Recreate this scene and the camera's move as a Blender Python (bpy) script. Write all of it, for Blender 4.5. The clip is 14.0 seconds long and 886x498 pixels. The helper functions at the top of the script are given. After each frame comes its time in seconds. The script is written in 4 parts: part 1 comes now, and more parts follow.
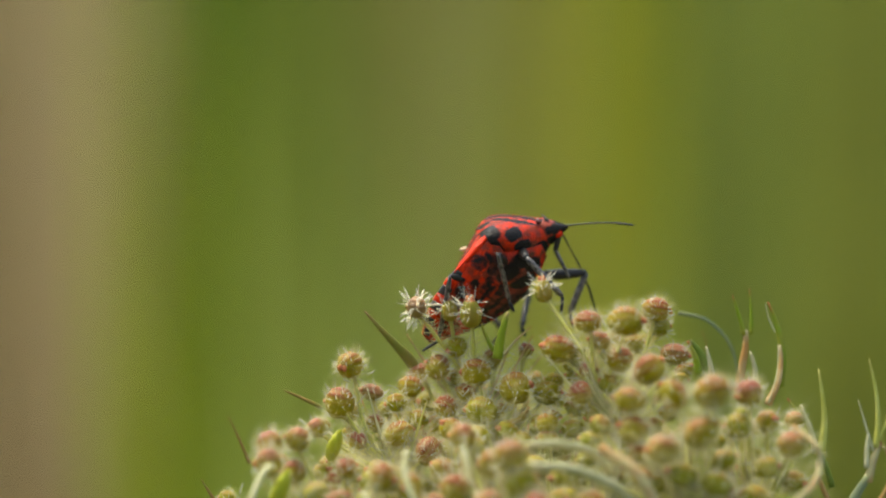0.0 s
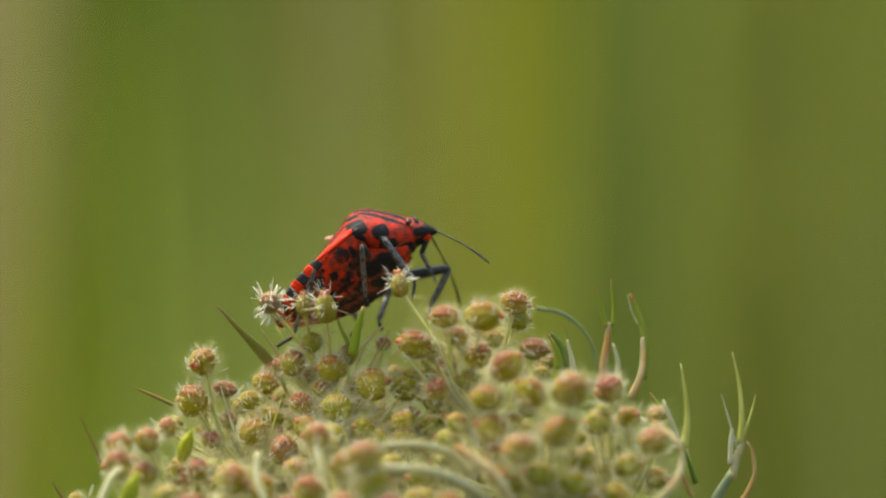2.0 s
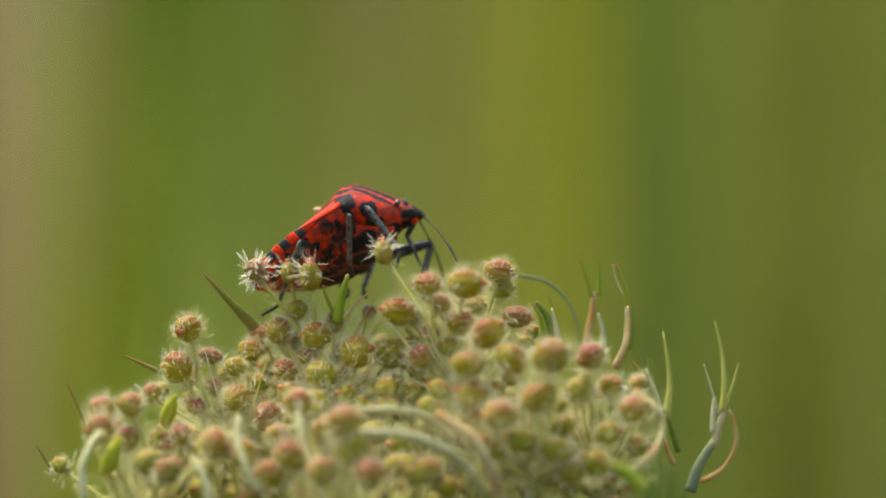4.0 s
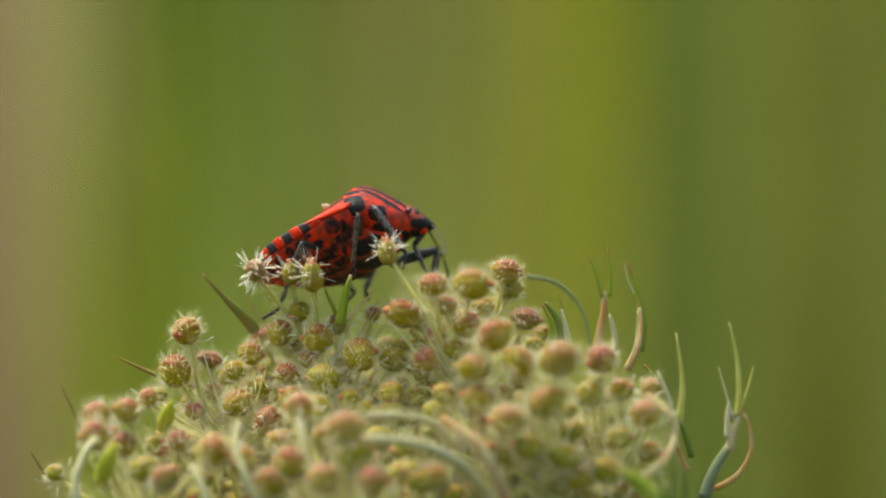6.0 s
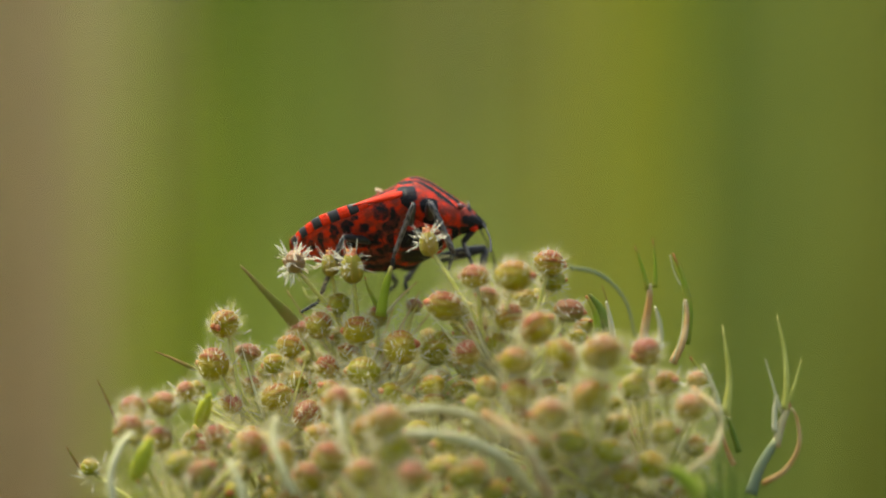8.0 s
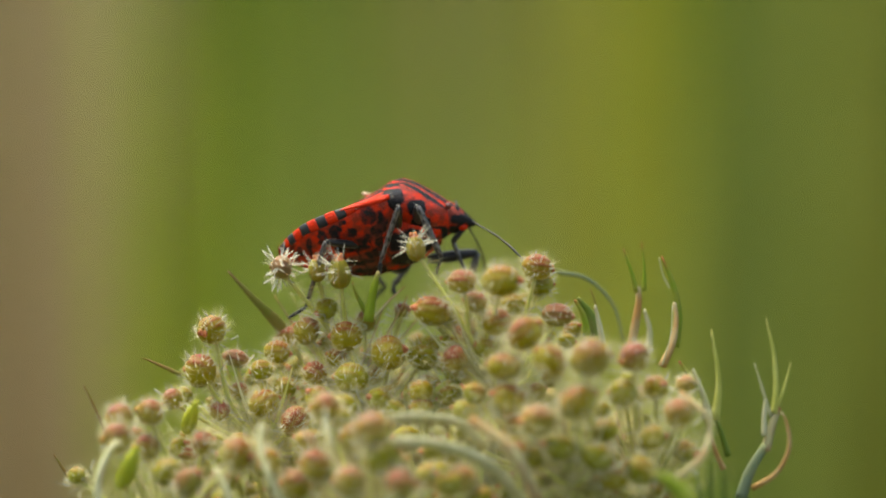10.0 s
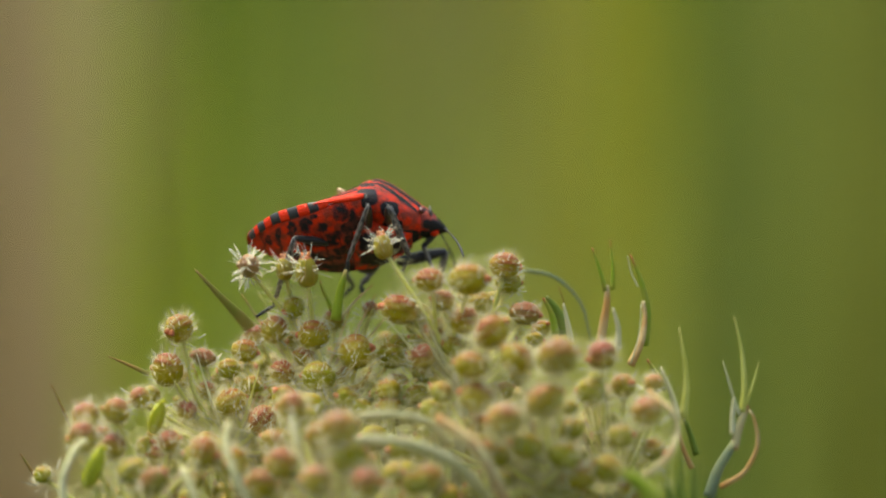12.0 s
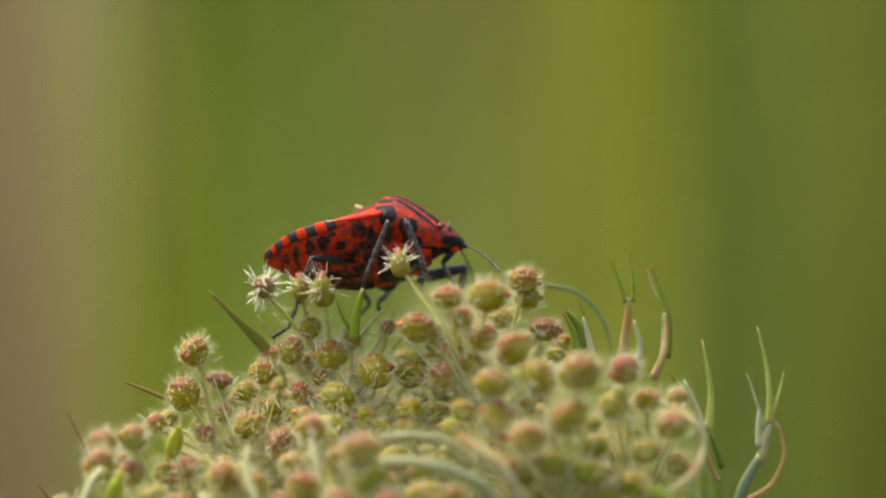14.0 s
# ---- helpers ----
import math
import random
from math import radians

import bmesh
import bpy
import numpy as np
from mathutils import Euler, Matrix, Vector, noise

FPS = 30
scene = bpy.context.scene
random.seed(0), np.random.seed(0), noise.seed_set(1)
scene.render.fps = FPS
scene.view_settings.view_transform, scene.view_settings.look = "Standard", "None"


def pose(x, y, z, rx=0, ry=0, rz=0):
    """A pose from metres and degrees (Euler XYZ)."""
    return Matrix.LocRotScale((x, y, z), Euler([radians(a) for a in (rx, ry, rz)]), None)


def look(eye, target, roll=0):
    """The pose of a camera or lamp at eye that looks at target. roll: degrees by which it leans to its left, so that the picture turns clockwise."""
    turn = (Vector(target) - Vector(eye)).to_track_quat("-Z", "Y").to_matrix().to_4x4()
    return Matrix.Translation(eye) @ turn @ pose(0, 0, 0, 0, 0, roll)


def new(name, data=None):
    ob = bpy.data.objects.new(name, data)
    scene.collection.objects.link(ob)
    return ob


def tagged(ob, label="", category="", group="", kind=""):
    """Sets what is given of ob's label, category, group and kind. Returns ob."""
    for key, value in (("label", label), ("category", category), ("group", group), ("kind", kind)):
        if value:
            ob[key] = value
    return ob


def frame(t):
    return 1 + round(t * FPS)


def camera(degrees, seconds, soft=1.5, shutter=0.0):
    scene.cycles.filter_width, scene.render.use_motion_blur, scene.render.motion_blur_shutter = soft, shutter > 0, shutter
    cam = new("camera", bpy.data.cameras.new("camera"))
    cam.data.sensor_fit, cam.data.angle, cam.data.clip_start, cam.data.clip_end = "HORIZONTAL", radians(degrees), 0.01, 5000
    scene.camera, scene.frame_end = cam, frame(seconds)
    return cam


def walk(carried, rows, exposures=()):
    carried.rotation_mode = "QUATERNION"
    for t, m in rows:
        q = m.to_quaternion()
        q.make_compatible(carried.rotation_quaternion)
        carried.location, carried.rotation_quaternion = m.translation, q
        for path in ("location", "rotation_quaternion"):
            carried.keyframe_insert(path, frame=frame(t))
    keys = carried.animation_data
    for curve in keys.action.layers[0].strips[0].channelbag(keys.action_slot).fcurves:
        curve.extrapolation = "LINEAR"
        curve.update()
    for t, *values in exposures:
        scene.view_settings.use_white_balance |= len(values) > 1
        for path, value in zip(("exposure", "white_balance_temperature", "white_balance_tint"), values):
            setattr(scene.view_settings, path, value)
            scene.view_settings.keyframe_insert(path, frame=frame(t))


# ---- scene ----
EYE = 0.62                       # height of the lens above the ground
BASE = Vector((-0.002, 0.207, 0.0))   # where the plant leaves the ground


def mm(x, y, z):
    """A place given in millimetres from the lens, as metres in the world."""
    return Vector((x / 1000, y / 1000, EYE + z / 1000))


def mm_pose(x, y, z, rx, ry, rz):
    return pose(x / 1000, y / 1000, EYE + z / 1000, rx, ry, rz)


# ---------------------------------------------------------------- camera
cam = camera(12.0, 14.0, soft=2.0)
cam.data.dof.use_dof = True
cam.data.dof.aperture_fstop = 20.0
walk(cam, [
    (0, mm_pose(-9.31, -11.47, -2.32, 91.159, -0.408, -0.508)),
    (0.5, mm_pose(-9.01, -10.42, -1.67, 90.97, -0.295, -0.787)),
    (1, mm_pose(-8.1, -8.02, 0.45, 90.461, -0.108, -1.192)),
    (1.5, mm_pose(-7.09, -6.81, 0.71, 90.346, -0.021, -1.405)),
    (2, mm_pose(-5.71, -6.57, 1.17, 90.159, 0.053, -1.529)),
    (2.5, mm_pose(-4.68, -5.88, 0.26, 90.293, 0.18, -1.568)),
    (3, mm_pose(-3.68, -7.87, -1.4, 90.473, 0.008, -1.297)),
    (5.5, mm_pose(0.11, -2.87, -0.92, 90.227, -0.167, -0.136)),
    (6, mm_pose(-0.15, -0.79, -0.58, 90.196, -0.099, -0.17)),
    (6.5, mm_pose(0, 0, 0, 90, -0, -0)),
    (7, mm_pose(1.58, 1.34, -0.66, 90.126, -0.003, 0.461)),
    (7.5, mm_pose(0.77, 1.51, -0.75, 90.123, -0.062, 0.327)),
    (8, mm_pose(0.72, 2.86, -0.55, 90.067, -0.04, 0.644)),
    (10.5, mm_pose(1.95, 3.84, 1.32, 89.612, 0.372, 0.703)),
    (11, mm_pose(1.56, 3.47, 1.5, 89.565, 0.39, 0.385)),
    (11.5, mm_pose(2.58, 3.57, 0.74, 89.727, 0.296, 0.597)),
    (12, mm_pose(3.14, 4.42, 0.58, 89.784, 0.325, 0.723)),
    (12.5, mm_pose(2.42, 5.25, 1.38, 89.615, 0.394, 0.525)),
    (13, mm_pose(2.37, 5.94, 2.14, 89.525, 0.449, 0.587)),
    (13.5, mm_pose(1.3, 6.33, 3.01, 89.321, 0.473, 0.427)),
    (14, mm_pose(2.23, 7.13, 1.87, 89.636, 1.639, 0.694)),
])

# ---------------------------------------------------------------- light
world = bpy.data.worlds.new("sky")
scene.world = world
world.use_nodes = True
wn = world.node_tree.nodes
sky = wn.new("ShaderNodeTexSky")
sky.sky_type = "NISHITA"
sky.sun_disc = False
sky.sun_elevation = radians(69)
sky.sun_rotation = radians(-66.6)
sky.air_density, sky.dust_density, sky.ozone_density = 0.9, 4.0, 0.3   # a hazy summer sky
wn["Background"].inputs["Strength"].default_value = 0.19
world.node_tree.links.new(sky.outputs[0], wn["Background"].inputs["Color"])
sun_data = bpy.data.lights.new("sun", "SUN")
sun_data.energy, sun_data.angle, sun_data.color = 1.6, radians(2.0), (1.0, 0.95, 0.86)
sun = new("sun", sun_data)
sun.matrix_world = look((-1.6, 0.9, 5.3), (0, 0.207, EYE))
scene.view_settings.exposure = 1.14
scene.view_settings.use_white_balance = True
scene.view_settings.white_balance_temperature = 7150
scene.view_settings.white_balance_tint = -4


# ---------------------------------------------------------------- materials
def material(name, rough=0.5, spec=0.4):
    m = bpy.data.materials.new(name)
    m.use_nodes = True
    b = m.node_tree.nodes["Principled BSDF"]
    b.inputs["Roughness"].default_value = rough
    b.inputs["Specular IOR Level"].default_value = spec
    return m, m.node_tree.nodes, m.node_tree.links, b


def node(nodes, kind, **values):
    n = nodes.new("ShaderNode" + kind)
    for key, value in values.items():
        n.inputs[key].default_value = value
    return n


def mix(nodes, links, fac, a, b):
    n = nodes.new("ShaderNodeMix")
    n.data_type = "RGBA"
    for socket, value in ((n.inputs["Factor"], fac), (n.inputs["A"], a), (n.inputs["B"], b)):
        if isinstance(value, (tuple, float, int)):
            socket.default_value = (*value, 1) if isinstance(value, tuple) else value
        else:
            links.new(value, socket)
    return n.outputs["Result"]


def calc(nodes, links, op, a, b=0.0, c=0.0):
    n = nodes.new("ShaderNodeMath")
    n.operation = op
    for socket, value in zip(n.inputs, (a, b, c)):
        if isinstance(value, (float, int)):
            socket.default_value = value
        else:
            links.new(value, socket)
    return n.outputs[0]


def ramp(nodes, links, value, lo, hi):
    n = nodes.new("ShaderNodeMapRange")
    n.interpolation_type = "SMOOTHSTEP"
    links.new(value, n.inputs["Value"])
    n.inputs["From Min"].default_value, n.inputs["From Max"].default_value = lo, hi
    return n.outputs["Result"]


def coords(nodes, links, scale):
    """Object coordinates, in units of 1 / scale metres."""
    t = nodes.new("ShaderNodeTexCoord")
    m = nodes.new("ShaderNodeMapping")
    m.inputs["Scale"].default_value = scale if isinstance(scale, tuple) else (scale,) * 3
    links.new(t.outputs["Object"], m.inputs["Vector"])
    return m.outputs["Vector"]


def noisy(nodes, links, vector, scale, detail=3.0):
    n = node(nodes, "TexNoise", Scale=scale, Detail=detail)
    links.new(vector, n.inputs["Vector"])
    return n.outputs["Fac"]


def bump(nodes, links, bsdf, height, strength, distance):
    n = node(nodes, "Bump", Strength=strength, Distance=distance)
    links.new(height, n.inputs["Height"])
    links.new(n.outputs["Normal"], bsdf.inputs["Normal"])


def fruit_skin(name, top, low, edge, soft_light=0.5, knob=(0.33, 0.11, 0.05)):
    """Ribbed fruit: one colour round the crown, another below, streaked along the ribs, each fruit a little different."""
    m, nodes, links, b = material(name, 0.5, 0.18)
    v = coords(nodes, links, 1000)
    sep = nodes.new("ShaderNodeSeparateXYZ")
    links.new(v, sep.inputs[0])
    info = nodes.new("ShaderNodeObjectInfo")
    streak = noisy(nodes, links, coords(nodes, links, (3000, 3000, 350)), 1.0, 1.0)
    level = calc(nodes, links, "MULTIPLY_ADD", streak, 0.8, sep.outputs["Y"])
    level = calc(nodes, links, "MULTIPLY_ADD", info.outputs["Random"], 0.4, level)
    rib = nodes.new("ShaderNodeAttribute")
    rib.attribute_name = "rib"
    level = calc(nodes, links, "MULTIPLY_ADD", rib.outputs["Fac"], 0.32, level)
    blush = ramp(nodes, links, level, edge - 0.2, edge + 1.1)
    shade = mix(nodes, links, noisy(nodes, links, v, 2.5), tuple(c * 0.65 for c in low), tuple(min(1, c * 1.3) for c in low))
    crown = mix(nodes, links, streak, tuple(c * 0.7 for c in top), tuple(min(1, c * 1.35) for c in top))
    skin = mix(nodes, links, blush, shade, crown)
    links.new(mix(nodes, links, ramp(nodes, links, sep.outputs["Z"], 0.93, 1.03), skin, knob), b.inputs["Base Color"])
    b.inputs["Subsurface Weight"].default_value = soft_light
    b.inputs["Subsurface Radius"].default_value = (0.8, 0.7, 0.2)
    b.inputs["Subsurface Scale"].default_value = 0.0006
    bump(nodes, links, b, streak, 0.35, 0.0001)
    return m


def strand_skin(name, colour, other, rough=0.6, gloss=0.2, scale=900, tip=(0.32, 0.16, 0.05)):
    m, nodes, links, b = material(name, rough, gloss)
    v = coords(nodes, links, scale)
    n = noisy(nodes, links, v, 1.2, 4)
    end = nodes.new("ShaderNodeAttribute")
    end.attribute_name = "along"
    body = mix(nodes, links, ramp(nodes, links, n, 0.35, 0.7), colour, other)
    skin = mix(nodes, links, ramp(nodes, links, end.outputs["Fac"], 0.78, 1.0), body, tip)
    links.new(skin, b.inputs["Base Color"])
    glow = nodes.new("ShaderNodeBsdfTranslucent")
    links.new(skin, glow.inputs["Color"])
    add = nodes.new("ShaderNodeMixShader")
    add.inputs[0].default_value = 0.15
    links.new(b.outputs[0], add.inputs[1])
    links.new(glow.outputs[0], add.inputs[2])
    links.new(add.outputs[0], nodes["Material Output"].inputs["Surface"])
    bump(nodes, links, b, noisy(nodes, links, v, 6.0), 0.3, 0.0001)
    return m


SKIN = {
    "a": fruit_skin("blushed fruit skin", (0.185, 0.036, 0.018), (0.25, 0.205, 0.006), 0.74),
    "b": fruit_skin("pink fruit skin", (0.22, 0.058, 0.040), (0.265, 0.215, 0.016), 0.58),
    "g": fruit_skin("green fruit skin", (0.20, 0.07, 0.016), (0.215, 0.205, 0.005), 1.02),
    "d": fruit_skin("withered fruit skin", (0.20, 0.075, 0.035), (0.21, 0.18, 0.025), 0.5),
}
SKIN["l"] = fruit_skin("young fruit skin", (0.40, 0.36, 0.05), (0.35, 0.36, 0.03), 2.4, knob=(0.35, 0.36, 0.03))
SKIN["s"] = fruit_skin("tan fruit skin", (0.22, 0.12, 0.06), (0.20, 0.16, 0.04), 0.3)
SKIN["t"] = fruit_skin("pale fruit skin", (0.25, 0.17, 0.03), (0.21, 0.185, 0.012), 0.9)
GREEN = strand_skin("bract green", (0.22, 0.30, 0.02), (0.28, 0.28, 0.04), tip=(0.36, 0.11, 0.04))
PALE = strand_skin("bract straw", (0.46, 0.40, 0.21), (0.42, 0.26, 0.13))
WHITE = strand_skin("ray white green", (0.56, 0.53, 0.34), (0.46, 0.44, 0.24), tip=(0.48, 0.44, 0.27))
BROWN = strand_skin("bract brown", (0.30, 0.17, 0.05), (0.22, 0.20, 0.04))
PEDICEL = strand_skin("pedicel green", (0.49, 0.48, 0.13), (0.41, 0.40, 0.08), tip=(0.46, 0.40, 0.12))
STEM = strand_skin("stem green", (0.20, 0.26, 0.07), (0.26, 0.27, 0.10), scale=300, tip=(0.2, 0.26, 0.07))
STALK = strand_skin("stalk grey green", (0.17, 0.21, 0.13), (0.22, 0.24, 0.12), tip=(0.25, 0.26, 0.12))
LIME = strand_skin("leaf bright green", (0.22, 0.28, 0.02), (0.27, 0.30, 0.04), tip=(0.36, 0.27, 0.10))
DULL = strand_skin("bract dull olive", (0.16, 0.17, 0.025), (0.22, 0.17, 0.045), tip=(0.26, 0.15, 0.06))
SHEATH = strand_skin("bract sheath tan", (0.42, 0.22, 0.07), (0.48, 0.34, 0.16), tip=(0.50, 0.40, 0.22))
FOLIAGE = strand_skin("bract dark green", (0.12, 0.18, 0.02), (0.17, 0.21, 0.04), tip=(0.16, 0.17, 0.04))


def hair_skin(name, colour, other, clear_share):
    """Thin glassy hair that lets part of the light through."""
    m, nodes, links, b = material(name, 0.25, 0.7)
    links.new(mix(nodes, links, noisy(nodes, links, coords(nodes, links, 900), 2.0), colour, other), b.inputs["Base Color"])
    glow = nodes.new("ShaderNodeBsdfTranslucent")
    glow.inputs["Color"].default_value = (*colour, 1)
    body = nodes.new("ShaderNodeMixShader")
    body.inputs[0].default_value = 0.45
    links.new(b.outputs[0], body.inputs[1])
    links.new(glow.outputs[0], body.inputs[2])
    clear = nodes.new("ShaderNodeBsdfTransparent")
    blend = nodes.new("ShaderNodeMixShader")
    blend.inputs[0].default_value = clear_share
    links.new(body.outputs[0], blend.inputs[1])
    links.new(clear.outputs[0], blend.inputs[2])
    links.new(blend.outputs[0], nodes["Material Output"].inputs["Surface"])
    return m


BRISTLE = hair_skin("fine hair", (0.90, 0.84, 0.50), (0.82, 0.76, 0.40), 0.62)
DOWNY = hair_skin("fruit hair", (0.92, 0.85, 0.52), (0.84, 0.77, 0.42), 0.62)
SPINE = hair_skin("white bristle", (0.90, 0.87, 0.74), (0.74, 0.68, 0.52), 0.60)
PETAL = hair_skin("star bristle", (0.86, 0.82, 0.70), (0.68, 0.62, 0.50), 0.68)

RED, DARK = (0.56, 0.027, 0.007), (0.019, 0.016, 0.016)


def shell(name, spots=(), stripes=None, dusky=0.0, tip=None, ragged=0.35, dusk_shade=(), soft=(0.6, 1.35), ringed=False):
    """Red chitin with black marks: round spots in the side view (u, v, half length, half height, in mm) and stripes along the back."""
    m, nodes, links, b = material(name, 0.27, 0.3)
    v = coords(nodes, links, 1000)
    wob = nodes.new("ShaderNodeVectorMath")
    wob.operation = "MULTIPLY_ADD"
    jig = node(nodes, "TexNoise", Scale=2.6, Detail=4.0)
    links.new(v, jig.inputs["Vector"])
    links.new(jig.outputs["Color"], wob.inputs[0])
    wob.inputs[1].default_value = (ragged,) * 3
    off = nodes.new("ShaderNodeVectorMath")
    off.operation = "SUBTRACT"
    links.new(v, off.inputs[0])
    off.inputs[1].default_value = (ragged / 2,) * 3
    links.new(off.outputs[0], wob.inputs[2])
    sep = nodes.new("ShaderNodeSeparateXYZ")
    links.new(wob.outputs[0], sep.inputs[0])
    mask = 0.0
    for u, h, ru, rh in spots:
        a = calc(nodes, links, "MULTIPLY_ADD", sep.outputs["X"], 1 / ru, -(u - 5) / ru)
        c = calc(nodes, links, "MULTIPLY_ADD", sep.outputs["Z"], 1 / rh, -h / rh)
        r = calc(nodes, links, "ADD", calc(nodes, links, "POWER", calc(nodes, links, "ABSOLUTE", a), 3.2),
                 calc(nodes, links, "POWER", calc(nodes, links, "ABSOLUTE", c), 3.2))
        mask = calc(nodes, links, "MAXIMUM", mask, calc(nodes, links, "SUBTRACT", 1.0, ramp(nodes, links, r, *soft)))
    if stripes:
        period, phase, low, fall = stripes
        wave = calc(nodes, links, "SINE", calc(nodes, links, "MULTIPLY_ADD", calc(nodes, links, "ABSOLUTE", sep.outputs["Y"]), 2 * math.pi / period, phase))
        line = ramp(nodes, links, wave, -0.55, -0.25)
        level = calc(nodes, links, "MULTIPLY_ADD", calc(nodes, links, "SUBTRACT", sep.outputs["X"], 0.8), fall, sep.outputs["Z"])
        line = calc(nodes, links, "MULTIPLY", line, ramp(nodes, links, level, low, low + 0.15))
        mask = calc(nodes, links, "MAXIMUM", mask, line)
    if tip:
        mask = calc(nodes, links, "MAXIMUM", mask, ramp(nodes, links, sep.outputs["X"], tip - 5, tip - 4.85))
    grain = noisy(nodes, links, v, 5.0, 4)
    red = mix(nodes, links, grain, tuple(c * 0.75 for c in RED), tuple(min(1, c * 1.2) for c in RED))
    # dusky clouds: mottled skin tone, plus shade of the flanks put into the red
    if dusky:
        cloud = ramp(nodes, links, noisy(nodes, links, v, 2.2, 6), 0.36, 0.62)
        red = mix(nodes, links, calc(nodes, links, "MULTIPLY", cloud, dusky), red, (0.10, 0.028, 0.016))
    # soft dark patches: dusky membrane, and lower-body shade put into the colour
    for u, h, ru, rh in dusk_shade:
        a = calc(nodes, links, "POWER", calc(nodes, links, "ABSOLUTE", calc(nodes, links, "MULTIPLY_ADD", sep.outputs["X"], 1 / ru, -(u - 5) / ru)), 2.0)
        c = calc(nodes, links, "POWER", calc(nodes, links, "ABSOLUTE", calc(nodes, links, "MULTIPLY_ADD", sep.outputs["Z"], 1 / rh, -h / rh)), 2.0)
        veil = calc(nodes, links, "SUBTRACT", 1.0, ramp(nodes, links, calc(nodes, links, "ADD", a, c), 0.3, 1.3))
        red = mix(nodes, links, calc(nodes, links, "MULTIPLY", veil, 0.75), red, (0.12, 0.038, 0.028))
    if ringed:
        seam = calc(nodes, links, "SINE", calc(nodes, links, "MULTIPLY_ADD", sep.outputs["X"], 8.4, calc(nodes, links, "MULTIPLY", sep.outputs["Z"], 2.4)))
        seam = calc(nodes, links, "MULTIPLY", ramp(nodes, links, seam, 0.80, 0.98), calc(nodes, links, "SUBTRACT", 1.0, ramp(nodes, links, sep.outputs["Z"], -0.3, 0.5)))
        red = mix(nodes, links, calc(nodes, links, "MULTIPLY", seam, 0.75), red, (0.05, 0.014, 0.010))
        mask = calc(nodes, links, "MULTIPLY", mask, calc(nodes, links, "MULTIPLY_ADD", ramp(nodes, links, noisy(nodes, links, v, 3.4, 5), 0.3, 0.6), 0.4, 0.6))
    links.new(mix(nodes, links, mask, red, DARK), b.inputs["Base Color"])
    links.new(calc(nodes, links, "MULTIPLY_ADD", mask, -0.04, 0.10), b.inputs["Specular IOR Level"])
    pits = node(nodes, "TexVoronoi", Scale=9.0)
    links.new(v, pits.inputs["Vector"])
    bump(nodes, links, b, pits.outputs["Distance"], 0.5, 0.00008)
    return m


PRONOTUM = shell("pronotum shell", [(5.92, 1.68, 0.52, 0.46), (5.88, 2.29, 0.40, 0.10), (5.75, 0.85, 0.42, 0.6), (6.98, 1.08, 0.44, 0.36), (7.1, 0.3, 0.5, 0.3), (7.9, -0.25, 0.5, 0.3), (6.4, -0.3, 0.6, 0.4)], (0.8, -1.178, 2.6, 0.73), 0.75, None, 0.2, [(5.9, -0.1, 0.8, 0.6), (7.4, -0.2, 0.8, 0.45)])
# the breast's dusky red carries the shade under the body
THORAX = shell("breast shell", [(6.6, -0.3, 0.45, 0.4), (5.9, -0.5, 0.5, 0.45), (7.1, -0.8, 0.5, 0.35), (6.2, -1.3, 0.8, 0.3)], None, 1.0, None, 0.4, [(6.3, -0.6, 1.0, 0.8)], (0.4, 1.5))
SCUTELLUM = shell("scutellum shell", (), (0.8, -1.178, 0.2, 0.0), 0.0, None, 0.2)
# black markings; the lowest also paint the shade of the underside
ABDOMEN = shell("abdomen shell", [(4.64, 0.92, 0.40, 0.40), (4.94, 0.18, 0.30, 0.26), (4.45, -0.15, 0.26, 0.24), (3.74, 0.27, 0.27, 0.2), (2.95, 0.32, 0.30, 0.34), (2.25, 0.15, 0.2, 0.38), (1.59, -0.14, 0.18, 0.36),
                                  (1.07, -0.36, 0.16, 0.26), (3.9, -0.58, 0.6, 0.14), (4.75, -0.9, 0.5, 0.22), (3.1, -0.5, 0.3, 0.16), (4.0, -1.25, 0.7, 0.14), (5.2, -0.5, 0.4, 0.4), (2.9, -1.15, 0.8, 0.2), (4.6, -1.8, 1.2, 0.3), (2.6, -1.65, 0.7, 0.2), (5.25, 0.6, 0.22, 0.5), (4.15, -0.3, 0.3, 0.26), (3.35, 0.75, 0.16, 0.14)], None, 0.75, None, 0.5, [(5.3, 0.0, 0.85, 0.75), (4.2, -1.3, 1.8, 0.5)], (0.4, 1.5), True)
HEAD = shell("head shell", [(9.05, 0.25, 0.28, 0.26), (8.6, -0.2, 0.5, 0.22), (8.5, 1.05, 0.25, 0.10), (8.72, 0.3, 0.16, 0.24)], None, 1.0, 9.15, 0.25, [(8.7, 0.5, 0.6, 0.5)])
RED_PLATE = shell("red plate shell")
CHITIN, cn, cl, cb = material("black chitin", 0.36, 0.22)
cl.new(mix(cn, cl, noisy(cn, cl, coords(cn, cl, 1000), 3.0), (0.012, 0.011, 0.012), (0.032, 0.029, 0.030)), cb.inputs["Base Color"])
# pale streaks: the shin's grey, with its sheen put into the colour
LEG, ln, ll, lb = material("leg chitin", 0.32, 0.35)
ll.new(mix(ln, ll, ramp(ln, ll, noisy(ln, ll, coords(ln, ll, (3000, 7000, 7000)), 1.4), 0.40, 0.62), (0.022, 0.018, 0.018), (0.16, 0.135, 0.125)), lb.inputs["Base Color"])
EYE_RED, en, el, eb = material("eye", 0.25, 0.6)
eb.inputs["Base Color"].default_value = (0.09, 0.015, 0.012, 1)
